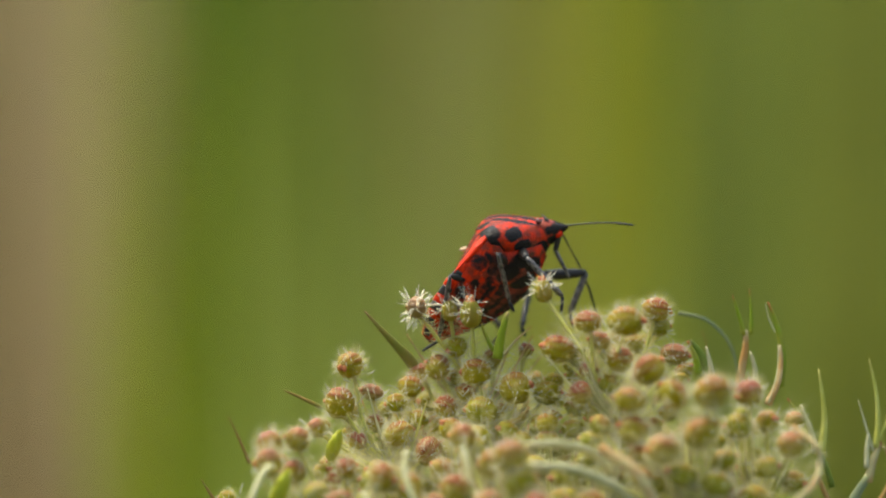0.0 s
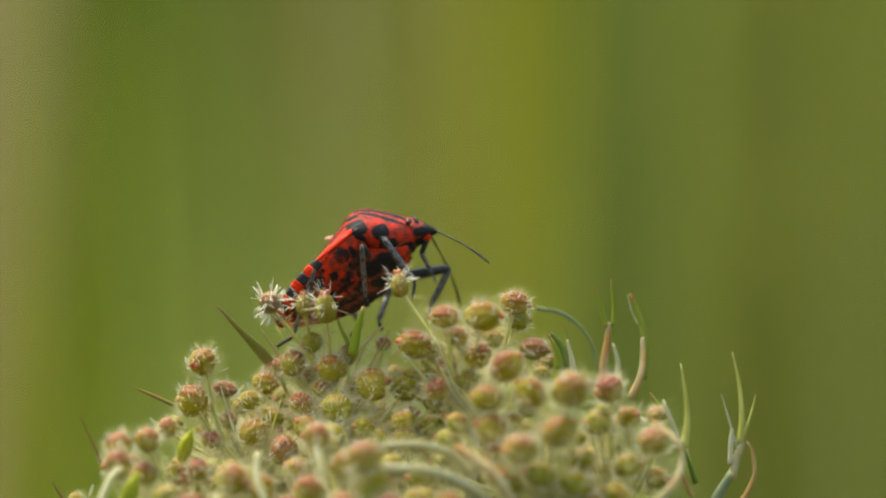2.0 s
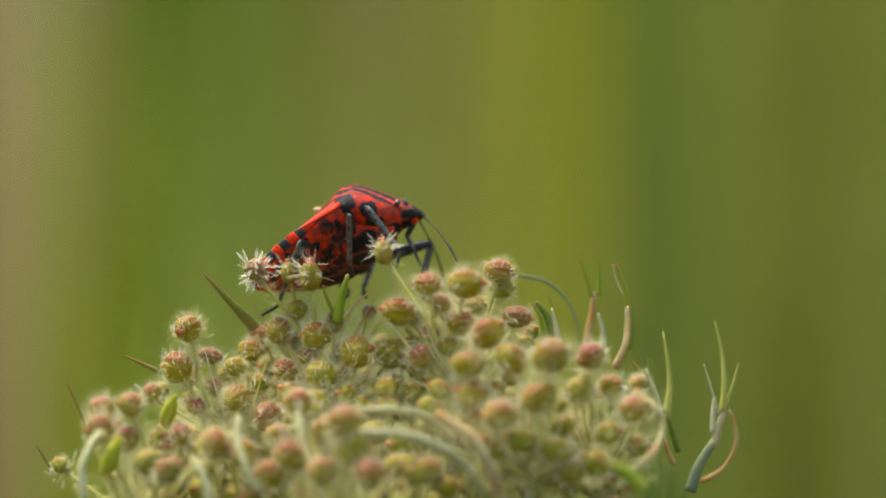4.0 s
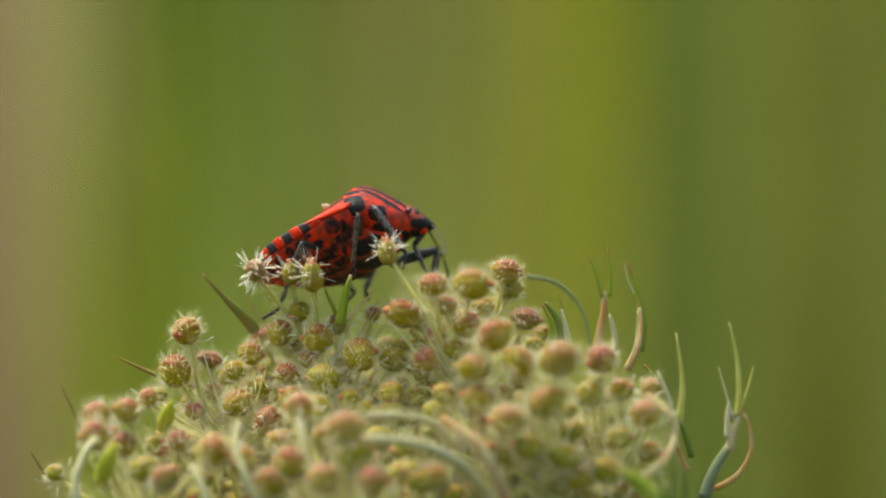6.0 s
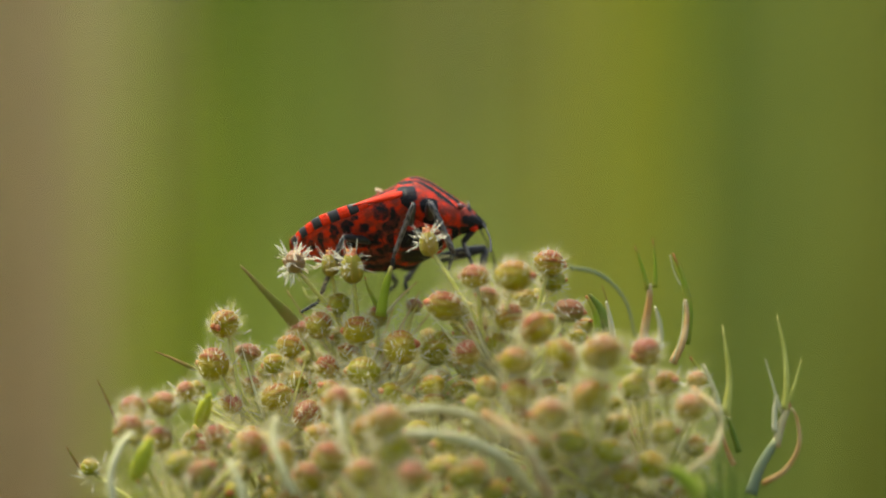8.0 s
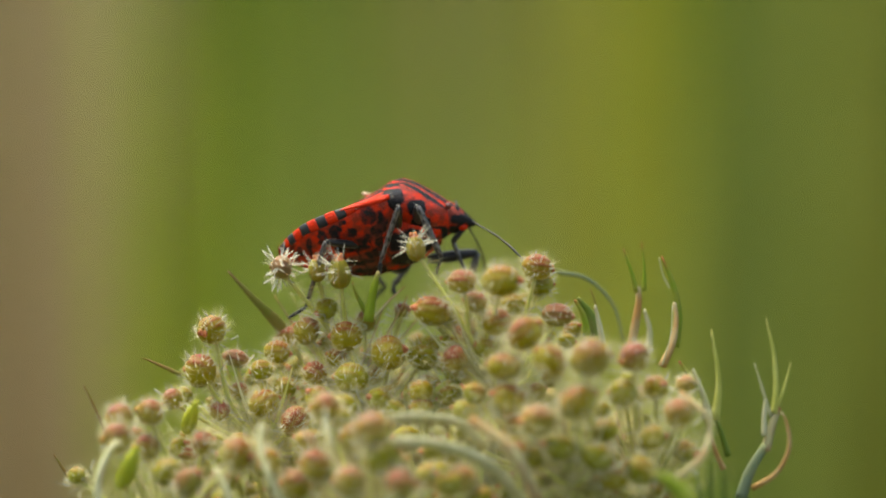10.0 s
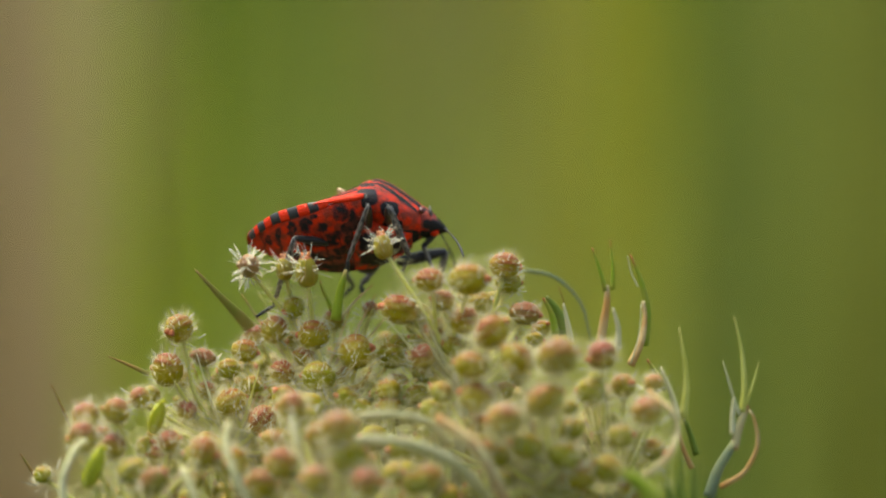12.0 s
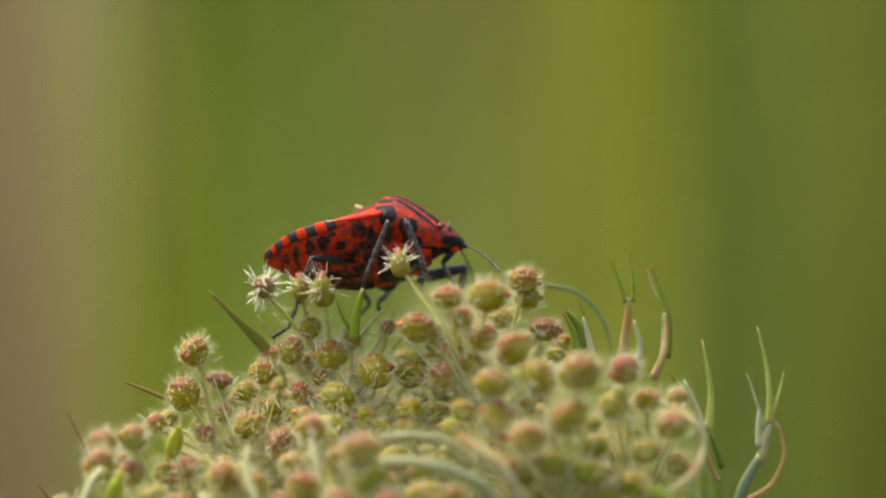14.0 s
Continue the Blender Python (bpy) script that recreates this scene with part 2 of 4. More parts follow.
FLAKE, fn, fl, fb = material("pale flake", 0.6, 0.3)
fb.inputs["Base Color"].default_value = (0.55, 0.38, 0.24, 1)


def leaf_skin(name, colour, other, scale=12):
    m, nodes, links, b = material(name, 0.5, 0.3)
    geo = nodes.new("ShaderNodeNewGeometry")
    n = noisy(nodes, links, coords(nodes, links, scale), 1.0, 3)
    f = calc(nodes, links, "MULTIPLY_ADD", geo.outputs["Random Per Island"], 0.6, calc(nodes, links, "MULTIPLY", n, 0.5))
    links.new(mix(nodes, links, f, colour, other), b.inputs["Base Color"])
    glow = nodes.new("ShaderNodeBsdfTranslucent")
    links.new(mix(nodes, links, f, colour, other), glow.inputs["Color"])
    add = nodes.new("ShaderNodeMixShader")
    add.inputs[0].default_value = 0.45
    links.new(b.outputs[0], add.inputs[1])
    links.new(glow.outputs[0], add.inputs[2])
    links.new(add.outputs[0], nodes["Material Output"].inputs["Surface"])
    return m


SOIL, sn, sl, sb = material("soil", 0.9, 0.2)
sv = coords(sn, sl, 1)
sl.new(mix(sn, sl, ramp(sn, sl, noisy(sn, sl, sv, 14.0, 8), 0.35, 0.65), (0.035, 0.05, 0.016), (0.075, 0.066, 0.036)), sb.inputs["Base Color"])
bump(sn, sl, sb, noisy(sn, sl, sv, 40.0, 6), 0.6, 0.02)


# ---------------------------------------------------------------- helpers for meshes
def mesh_of(bm, name, mat, smooth=True):
    data = bpy.data.meshes.new(name)
    bm.normal_update()
    bm.to_mesh(data)
    bm.free()
    for f in data.polygons:
        f.use_smooth = smooth
    data.materials.append(mat)
    return data


def part(name, bm, mat, parent, label="", smooth=True):
    ob = new(name, mesh_of(bm, name, mat, smooth))
    ob.parent = parent
    return tagged(ob, label)


def rings(bm, loops, close=True):
    """Skins a row of vertex rings, and closes both ends."""
    for a, b in zip(loops, loops[1:]):
        for i in range(len(a)):
            j = (i + 1) % len(a)
            bm.faces.new((a[i], a[j], b[j], b[i]))
    if close:
        bm.faces.new(list(reversed(loops[0])))
        bm.faces.new(loops[-1])


def smooth_line(points, steps):
    """A smooth line through some points."""
    p = [Vector(q) for q in points]
    p = [2 * p[0] - p[1], *p, 2 * p[-1] - p[-2]]
    out = []
    for a, b, c, d in zip(p, p[1:], p[2:], p[3:]):
        for k in range(steps):
            t = k / steps
            out.append(0.5 * (2 * b + (c - a) * t + (2 * a - 5 * b + 4 * c - d) * t * t + (3 * b - a - 3 * c + d) * t ** 3))
    return [*out, p[-2]]


def tube(bm, line, radii, sides=7, flat=1.0):
    mark = bm.verts.layers.float.get("along") or bm.verts.layers.float.new("along")
    loops = []
    side = None
    for i, p in enumerate(line):
        way = (line[min(i + 1, len(line) - 1)] - line[max(i - 1, 0)]).normalized()
        side = way.cross(Vector((0.31, 0.9, 0.21)) if side is None else side.cross(way)).normalized() if side is None else (side - way * side.dot(way)).normalized()
        other = way.cross(side)
        r = radii[i]
        loops.append([bm.verts.new(p + r * (math.cos(a) * side + flat * math.sin(a) * other)) for a in [2 * math.pi * k / sides for k in range(sides)]])
        for v in loops[-1]:
            v[mark] = i / (len(line) - 1)
    rings(bm, loops)


def cone(bm, foot, tip, radius, sides=4):
    way = (tip - foot).normalized()
    a = way.orthogonal().normalized()
    b = way.cross(a)
    loop = [bm.verts.new(foot + radius * (math.cos(2 * math.pi * k / sides) * a + math.sin(2 * math.pi * k / sides) * b)) for k in range(sides)]
    end = bm.verts.new(tip)
    for k in range(sides):
        bm.faces.new((loop[k], loop[(k + 1) % sides], end))


def petal(bm, foot, tip, radius):
    """A short flat bristle, widest past its middle, with a blunt point."""
    way = tip - foot
    a = way.orthogonal().normalized()
    b = way.normalized().cross(a)
    loops = []
    for share, wide in ((0.0, 0.55), (0.4, 0.85), (0.75, 0.8)):
        p = foot + way * share
        loops.append([bm.verts.new(p + radius * wide * (math.cos(k * math.pi / 2) * a + 0.5 * math.sin(k * math.pi / 2) * b)) for k in range(4)])
    for lo, hi in zip(loops, loops[1:]):
        for k in range(4):
            bm.faces.new((lo[k], lo[(k + 1) % 4], hi[(k + 1) % 4], hi[k]))
    end = bm.verts.new(tip)
    for k in range(4):
        bm.faces.new((loops[-1][k], loops[-1][(k + 1) % 4], end))


# ---------------------------------------------------------------- ground and meadow
def bank(y):
    """The meadow is level round the plant, and climbs a grassy bank behind it."""
    t = min(1.0, max(0.0, (y - 1.25) / 3.2))
    return 2.2 * t * t * (3 - 2 * t)


bm = bmesh.new()
loops = []
steps = [-60, -30, -15, -8, -4, -2, -1, -0.5, 0, 0.5, 0.9, 1.2, 1.5, 1.8, 2.1, 2.4, 2.7, 3, 3.4, 3.8, 4.4, 5, 6, 8, 12, 20, 35, 60]
for y in steps:
    loops.append([bm.verts.new((x, y, bank(y) + 0.1 * min(1, math.hypot(x, y) / 6) * noise.noise(Vector((x, y, 0)) * 0.35) - 0.004)) for x in sorted({k * abs(k) * 0.15 for k in range(-20, 21)})])
for a, b in zip(loops, loops[1:]):
    for i in range(len(a) - 1):
        bm.faces.new((a[i], a[i + 1], b[i + 1], b[i]))
tagged(new("ground", mesh_of(bm, "ground", SOIL)), "dark soil and low turf of the meadow", "ground", kind="structure")


def blades(name, count, box, height, width, mat, label, lean=0.12, seed=1, deep=0.16, free=None, spread=0.2):
    """A stand of tall grass blades and stalks that rise from the ground inside a box (x0, x1, y0, y1), in metres."""
    rng = random.Random(seed)
    verts, faces = [], []
    for i in range(count):
        x, y = rng.uniform(*box[:2]), rng.uniform(*box[2:])
        if height > 0.5:    # a tall stand thins out towards its sides
            x = box[0] + (box[1] - box[0]) * (i + rng.random()) / count + 0.004 * (rng.random() + rng.random() - 1)
        if free and free[0] < x < free[1] and free[2] < y < free[3]:
            continue
        h, w = height * rng.uniform(1 - spread, 1 + 0.75 * spread), width * rng.uniform(0.6, 1.4)
        dx, dy = rng.gauss(0, lean * 0.3), min(0.3, max(-0.22, rng.gauss(-0.5 * deep, deep)))
        a = rng.uniform(-0.9, 0.9)
        cx, cy = math.cos(a) * w / 2, math.sin(a) * w / 2
        n = len(verts)
        for k in range(7):
            t = k / 6
            s = (1 - t ** 3) * (0.6 + 0.4 * min(1, t * 4))
            px, py, pz = x + dx * t * t, y + dy * t * t, bank(y) + h * t
            verts += [(px - cx * s, py - cy * s, pz), (px + 0.0, py - 0.25 * w * s, pz), (px + cx * s, py + cy * s, pz)]
        for k in range(6):
            b = n + 3 * k
            faces += [(b, b + 1, b + 4, b + 3), (b + 1, b + 2, b + 5, b + 4)]
    data = bpy.data.meshes.new(name)
    data.from_pydata(verts, [], faces)
    data.materials.append(mat)
    return tagged(new(name, data), label, "grass", kind="stuff")


# deep green: the shade of gaps in the grass is put into the leaf colour
DEEP_SHADE = leaf_skin("meadow green with gap shade", (0.066, 0.144, 0.005), (0.102, 0.174, 0.012))
OLIVE = leaf_skin("meadow olive", (0.262, 0.285, 0.044), (0.312, 0.322, 0.070))
GREY = leaf_skin("meadow grey green", (0.325, 0.403, 0.130), (0.390, 0.436, 0.163))
BANK = leaf_skin("bank olive", (0.145, 0.175, 0.028), (0.20, 0.21, 0.05))
FRESH = leaf_skin("meadow fresh green", (0.350, 0.435, 0.026), (0.430, 0.472, 0.05))
MOSS = leaf_skin("meadow moss green", (0.165, 0.206, 0.028), (0.210, 0.228, 0.045))
TAN = leaf_skin("meadow dry straw", (0.510, 0.385, 0.225), (0.455, 0.350, 0.195))
BROWNISH = leaf_skin("meadow brown stalk", (0.230, 0.167, 0.057), (0.196, 0.149, 0.046))
LIGHT = leaf_skin("meadow light green", (0.357, 0.418, 0.080), (0.399, 0.440, 0.110))
PALEST = leaf_skin("meadow pale tuft", (0.440, 0.440, 0.242), (0.374, 0.385, 0.176))
STRAW = leaf_skin("meadow pale straw", (0.368, 0.322, 0.121), (0.316, 0.287, 0.092))
YELLOW = leaf_skin("meadow yellow green", (0.42, 0.38, 0.05), (0.36, 0.34, 0.035))
BRIGHT = leaf_skin("meadow leaf green", (0.15, 0.215, 0.006), (0.18, 0.235, 0.012))
SLATE = leaf_skin("meadow slate green", (0.205, 0.250, 0.052), (0.240, 0.275, 0.068))

blades("bank_grass", 20000, (-2.9, 2.9, 1.3, 4.2), 0.34, 0.014, BANK, "olive green grass covering the sunny bank", 0.6, 2, 0.2)
blades("meadow_grass", 16000, (-5.0, 5.0, -5.0, 7.0), 0.24, 0.02, BANK, "short olive green meadow grass all round", 0.6, 21, 0.2, (-0.45, 0.45, -0.3, 1.3))
# tall stands side by side, from the dry tufts on one side to the olive ones on the other
blades("dry_grass", 110, (-0.1275, -0.05, 0.629, 0.6545), 0.78, 0.005, TAN, "dry tan grass standing in the meadow", 0.02, 4, 0.05, None, 0.1)
blades("grey_grass", 11, (-0.055, -0.0476, 0.68, 0.7055), 0.78, 0.005, GREY, "grey green grass blades in the meadow", 0.02, 11, 0.05, None, 0.1)
blades("fresh_grass", 46, (-0.0515, -0.0345, 0.629, 0.6545), 0.650, 0.005, FRESH, "fresh light green grass blades in the sun", 0.02, 5, 0.05, None, 0.1)
blades("tall_grass", 36, (-0.0476, -0.0289, 0.68, 0.7055), 0.78, 0.005, DEEP_SHADE, "tall grass behind the flower head, deep green with shade in its colour", 0.02, 3, 0.05, None, 0.1)
blades("moss_grass", 16, (-0.0289, -0.0136, 0.697, 0.7225), 0.78, 0.005, MOSS, "moss green grass blades in the meadow", 0.02, 31, 0.05, None, 0.1)
blades("brown_grass", 6, (-0.0136, -0.0051, 0.663, 0.68), 0.78, 0.005, BROWNISH, "brownish stalks among green blades", 0.02, 8, 0.05, None, 0.1)
blades("straw_grass", 15, (-0.0051, 0.017, 0.697, 0.7225), 0.78, 0.005, STRAW, "pale straw green grass blades in the meadow", 0.02, 6, 0.05, None, 0.1)
blades("yellow_grass", 12, (0.0098, 0.0212, 0.646, 0.6715), 0.78, 0.005, YELLOW, "yellow green grass blades catching the sun", 0.02, 7, 0.05, None, 0.1)
blades("bright_grass", 6, (0.0200, 0.0289, 0.6715, 0.6885), 0.78, 0.005, BRIGHT, "bright green grass blades catching the sun", 0.02, 33, 0.05, None, 0.1)
blades("green_grass", 10, (0.0289, 0.03655, 0.6885, 0.7055), 0.78, 0.005, DEEP_SHADE, "darker green grass blades in the meadow", 0.02, 12, 0.05, None, 0.1)
blades("slate_grass", 11, (0.0355, 0.0500, 0.68, 0.697), 0.78, 0.005, SLATE, "slate green grass blades in the meadow", 0.02, 13, 0.05, None, 0.1)
blades("olive_grass", 85, (0.0430, 0.17, 0.68, 0.714), 0.78, 0.006, OLIVE, "olive green grass blades in the meadow", 0.02, 9, 0.05, None, 0.1)
blades("low_grass", 36, (-0.0357, -0.0153, 0.595, 0.6205), 0.641, 0.005, LIGHT, "light yellow green grass below the taller blades", 0.02, 15, 0.05, None, 0.1)
blades("low_bright_grass", 54, (-0.0136, 0.0289, 0.595, 0.6205), 0.650, 0.005, LIGHT, "light green low grass below the taller blades", 0.02, 17, 0.05, None, 0.1)
blades("pale_tuft", 24, (0.0731, 0.1003, 0.6375, 0.663), 0.63, 0.005, PALEST, "pale grey straw grass tuft in the meadow", 0.02, 16, 0.05, None, 0.1)
blades("leaf_grass", 9, (-0.0425, -0.036, 0.64, 0.66), 0.70, 0.005, BRIGHT, "bright green grass blades before the deep green ones", 0.02, 41, 0.05, None, 0.1)

# ---------------------------------------------------------------- wild carrot
plant = tagged(new("wild_carrot_plant"), "wild carrot seed head, fuzzy green and blushed fruits on pale rays", "plant")
plant.location = BASE


def at_plant(p):
    return mm(*p) - BASE


def fruit_mesh(tall, ribs, name, mat, waist=0.0):
    """A ribbed, lens-shaped fruit about 2 mm long, its ribs along its own z and its sunny side towards y, with two short styles."""
    bm = bmesh.new()
    rib = bm.verts.layers.float.new("rib")
    loops = []
    for i in range(1, 13):
        a = math.pi * i / 13
        loop = []
        for k in range(36):
            b = 2 * math.pi * k / 36
            r = math.sin(a) ** 0.9 * (1 + 0.04 * math.cos(ribs * b)) * (1 - 0.08 * abs(math.cos(b)) ** 14) * (1 - waist * math.cos(a))
            loop.append(bm.verts.new((0.00088 * r * math.cos(b), 0.00081 * r * math.sin(b), -0.001 * tall * math.cos(a))))
            loop[-1][rib] = 0.5 + 0.5 * math.cos(ribs * b)
        loops.append(loop)
    rings(bm, loops)
    for s in (-1, 1):
        tube(bm, smooth_line([(0.00016 * s, 0, 0.00086 * tall), (0.00021 * s, 0, 0.00104 * tall), (0.00034 * s, 0, 0.00116 * tall)], 2), [0.00025, 0.00024, 0.00021, 0.00011, 0.00004], 7)
    return mesh_of(bm, name, mat)


def bristle_mesh(tall, count, length, thick, name, seed, spread=0.35, ribs=10, low=-0.93):
    """Bristles standing in rows off the ribs of a fruit, with fine hairs between."""
    rng = random.Random(seed)
    bm = bmesh.new()
    coarse = thick > 0.00007
    for i in range(count):
        z = rng.uniform(low, 0.93)
        b = 2 * math.pi * (rng.randrange(ribs) / ribs + rng.gauss(0, 0.02 if coarse else 0.06))
        r = math.sqrt(1 - z * z)
        n = Vector((r * math.cos(b), r * math.sin(b), z))
        foot = Vector((0.86 * n.x, 0.76 * n.y, n.z * tall)) * 0.00098
        way = (n + spread * Vector((rng.gauss(0, 1), rng.gauss(0, 1), rng.gauss(0, 1)))).normalized()
        (petal if coarse else cone)(bm, foot, foot + way * length * rng.uniform(0.45, 1.25), thick * rng.uniform(0.6, 1.25))
    for i in range(30 if count > 100 else 6):
        n = Vector((rng.gauss(0, 1), rng.gauss(0.55, 0.8), rng.gauss(0, 1))).normalized()
        foot = Vector((0.86 * n.x, 0.80 * n.y, n.z * tall)) * 0.00098
        way = (n + 0.35 * Vector((rng.gauss(0, 1), rng.gauss(0, 1), rng.gauss(0, 1)))).normalized()
        cone(bm, foot, foot + way * rng.uniform(0.0003, 0.0008), rng.uniform(0.00003, 0.000055), 4)
    data = mesh_of(bm, name, DOWNY if count > 100 else PETAL if coarse else SPINE, False)
    data.materials.append(SPINE)
    for f in data.polygons[count * (12 if coarse else 4):]:
        f.material_index = 1
    return data


FRUIT = {k: fruit_mesh(t, r, "fruit", SKIN[k], w) for k, t, r, w in (("a", 1.0, 10, 0.08), ("b", 0.92, 12, 0.0), ("g", 1.0, 10, 0.1), ("d", 1.1, 10, 0.05), ("l", 2.1, 10, -0.1), ("s", 0.8, 10, 0.1), ("t", 1.25, 10, -0.2))}
FUZZ = {k: [bristle_mesh(t, n, ln, th, "bristles", 10 * i + j, low=-0.15 if k == "t" else -0.93) for j in range(3)] for i, (k, t, n, ln, th) in enumerate((("a", 1.0, 300, 0.00085, 0.0000095), ("b", 0.92, 330, 0.0009, 0.0000095), ("g", 1.0, 280, 0.00082, 0.0000095), ("d", 1.1, 160, 0.0007, 0.000013), ("l", 2.1, 30, 0.00030, 0.00002), ("s", 0.8, 64, 0.00130, 0.00012), ("t", 1.2, 40, 0.00150, 0.00010)))}
THIN = {k: [bristle_mesh(1.0, 101, 0.0008, 0.000014, "bristles", 90 + i)] for i, k in enumerate("abg")}
KIND = {"a": "green fruit with a red blush and white bristles", "b": "pink fruit with white bristles", "g": "olive green bristly fruit", "d": "brown withered fruit",
        "l": "smooth yellow-green young fruit", "s": "small tan fruit with long white bristles", "t": "green fruit with long white bristles"}
rng = random.Random(7)
stout = random.Random(19)


def pedicel(a, b, r0, r1, bend):
    bm = bmesh.new()
    mid = (a + b) / 2 + bend
    line = smooth_line([a, mid, b], 3)
    tube(bm, line, [r0 + (r1 - r0) * i / (len(line) - 1) for i in range(len(line))], 5)
    part("pedicel", bm, PEDICEL, plant)
    return line


def fruit(place, size, kind, node_at, bare=False):
    """One fruit on its thin stalk, its crown turned away from the node of its umbellet."""
    p, n = at_plant(place), at_plant(node_at)
    way = ((p - n).normalized() + Vector((rng.gauss(0, 0.12), rng.gauss(0, 0.12) - 0.1, 0.55))).normalized()
    if kind == "l":
        way = (way + Vector((0.9, 0, 0.5))).normalized()
        axis = way
    elif kind == "t":
        axis = (way + Vector((0, 0, 1.5))).normalized()
    else:
        axis = Vector((math.copysign(0.9, p.x - n.x) + rng.gauss(0, 0.25), rng.gauss(0, 0.45), rng.gauss(0.12, 0.28))).normalized()
    sunny = Vector((rng.gauss(0, 0.15), rng.gauss(-0.2, 0.2), 1)) if kind != "t" else Vector((0.3, -1, 0.2))
    sunny = (sunny - axis * axis.dot(sunny)).normalized()
    turn = Matrix((sunny.cross(axis), sunny, axis)).transposed().to_quaternion()
    ob = new("fruit", FRUIT[kind])
    ob.parent, ob.location, ob.rotation_mode, ob.rotation_quaternion, ob.scale = plant, p, "QUATERNION", turn, (size * 0.9, size * 0.9 * (stout.uniform(1.02, 1.32) if p.x < -0.001 and kind in "abg" else stout.uniform(0.92, 1.12)), size * 0.9)
    tagged(ob, KIND[kind])
    hair = new("bristles", rng.choice((THIN if bare else FUZZ)[kind]))
    hair.parent = ob
    foot = p - way * 0.0007 * size
    if not bare and kind in "abgd":
        # flat white flecks, added to stand in for glints below the fruit
        for _ in range(10):
            d = Vector((rng.gauss(0, 1), rng.gauss(-0.3, 1), rng.gauss(0.1, 0.7))).normalized()
            q = foot + d * rng.uniform(0.0002, 0.0009)
            petal(glint_flecks, q, q + (d + Vector((0, 0, rng.gauss(0.2, 0.5)))).normalized() * rng.uniform(0.0004, 0.0009), rng.uniform(0.00002, 0.00007))
        for _ in range(9):
            d = Vector((stout.gauss(0, 1), stout.gauss(-0.4, 0.8), stout.gauss(0.3, 0.7))).normalized()
            q = p + d * 0.0008 * size + Vector((0, 0, -0.0003))
            cone(glint_flecks, q, q + (d + Vector((stout.gauss(0, 0.4), stout.gauss(0, 0.4), stout.gauss(0.2, 0.4)))).normalized() * stout.uniform(0.0004, 0.001), stout.uniform(0.00002, 0.00005), 4)
    line = pedicel(n, foot, 0.00012, 0.0001, Vector((rng.gauss(0, 0.0004), rng.gauss(0, 0.0004), 0)) - way * 0.0004)
    for a, b in zip(line[1:], line[2:]):
        for _ in range(16 if bare else 54):
            q = a + (b - a) * rng.random()
            d = Vector((rng.gauss(0, 1), rng.gauss(0, 1), rng.gauss(0.3, 0.6))).normalized()
            cone(down, q, q + d * rng.uniform(0.0005, 0.0014), 0.000015, 3)
    return ob


FRUITS = {}
down = bmesh.new()     # the fine white hairs of all the stalks
glint_flecks = bmesh.new()   # white bristles below the fruits, and flecks added to stand in for glints
HUB = (-1.9, 209, -30)


def strand(name, points, r0, r1, mat, flat=0.6):
    """A bract or ray: a tapering strand through some places."""
    bm = bmesh.new()
    line = smooth_line([at_plant(p) for p in points], 5)
    n = len(line) - 1
    tube(bm, line, [(r0 + (r1 - r0) * (i / n) ** 1.3) * 0.001 * (1 + 0.12 * noise.noise(p * 900)) for i, p in enumerate(line)], 7, flat)
    if name == "ray":
        for a, b in zip(line, line[1:]):
            for _ in range(10):
                d = Vector((rng.gauss(0, 1), rng.gauss(0, 1), rng.gauss(0, 1))).normalized()
                q = a + (b - a) * rng.random() + d * r1 * 0.0008
                cone(down, q, q + d * rng.uniform(0.0003, 0.0007), 0.000018, 3)
    return part(name, bm, mat, plant)


def umbellet(where, node_at, fruits):
    """One small umbel: a ray from the hub to its node, and the fruits on their pedicels."""
    h, n = Vector(HUB), Vector(node_at)
    strand("ray", [h, h + (n - h) * 0.5 + Vector(((n.x - h.x) * 0.2, (n.y - h.y) * 0.2, -1.5)), n], 0.42, 0.32, WHITE, 1.0)
    for k in range(11):
        a = rng.uniform(0, 6.28)
        r, up = rng.uniform(1.5, 4.0), rng.uniform(2.2, 4.6)
        d = Vector((r * math.cos(a), 0.7 * r * math.sin(a), 0))
        strand("bracteole", [n, n + d * 0.5 + Vector((0, 0, up * 0.4)), n + d + Vector((0, 0, up))], 0.12, 0.025, rng.choice((PALE, WHITE, GREEN, PEDICEL)), 0.5)
    for x, y, z, size, kind in fruits if where != "stars" else ():
        for _ in range(3 if -15.3 < x < 9.5 and kind != "t" else 0):
            fruit((x + rng.gauss(0, 1.0), max(205.2 if where == "top" else 0, y + rng.uniform(1.5, 4.2)), z - rng.uniform(1.2, 3.1)), rng.uniform(0.45, 0.66), rng.choice("agggg"), node_at, True)
    FRUITS[where] = [fruit((x, y, z), size, kind, node_at) for x, y, z, size, kind in fruits]


umbellet("crown", (-4.56, 209.2, -9.78), [(-7.61, 208.2, -4.04, 0.75, "b"), (-5.62, 206.7, -4.28, 0.85, "a"), (-6.63, 207.7, -2.97, 0.62, "g"), (-3.63, 206, -5.08, 0.92, "a"), (-1.96, 207.2, -5.27, 0.85, "g"), (-5.35, 205.7, -6.25, 0.9, "g"), (-7.17, 207.2, -6.07, 0.7, "a"), (-4.79, 209.2, -3.62, 0.6, "b"), (-3, 209.2, -3.09, 0.5, "b"), (-8.57, 209.2, -4.33, 0.65, "b"), (-4.15, 207.2, -7.45, 0.7, "g"), (-1.78, 208.2, -6.8, 0.8, "g"), (-6.1, 207.7, -5.34, 0.6, "a"), (-3.02, 208.7, -6.76, 0.6, "g")])
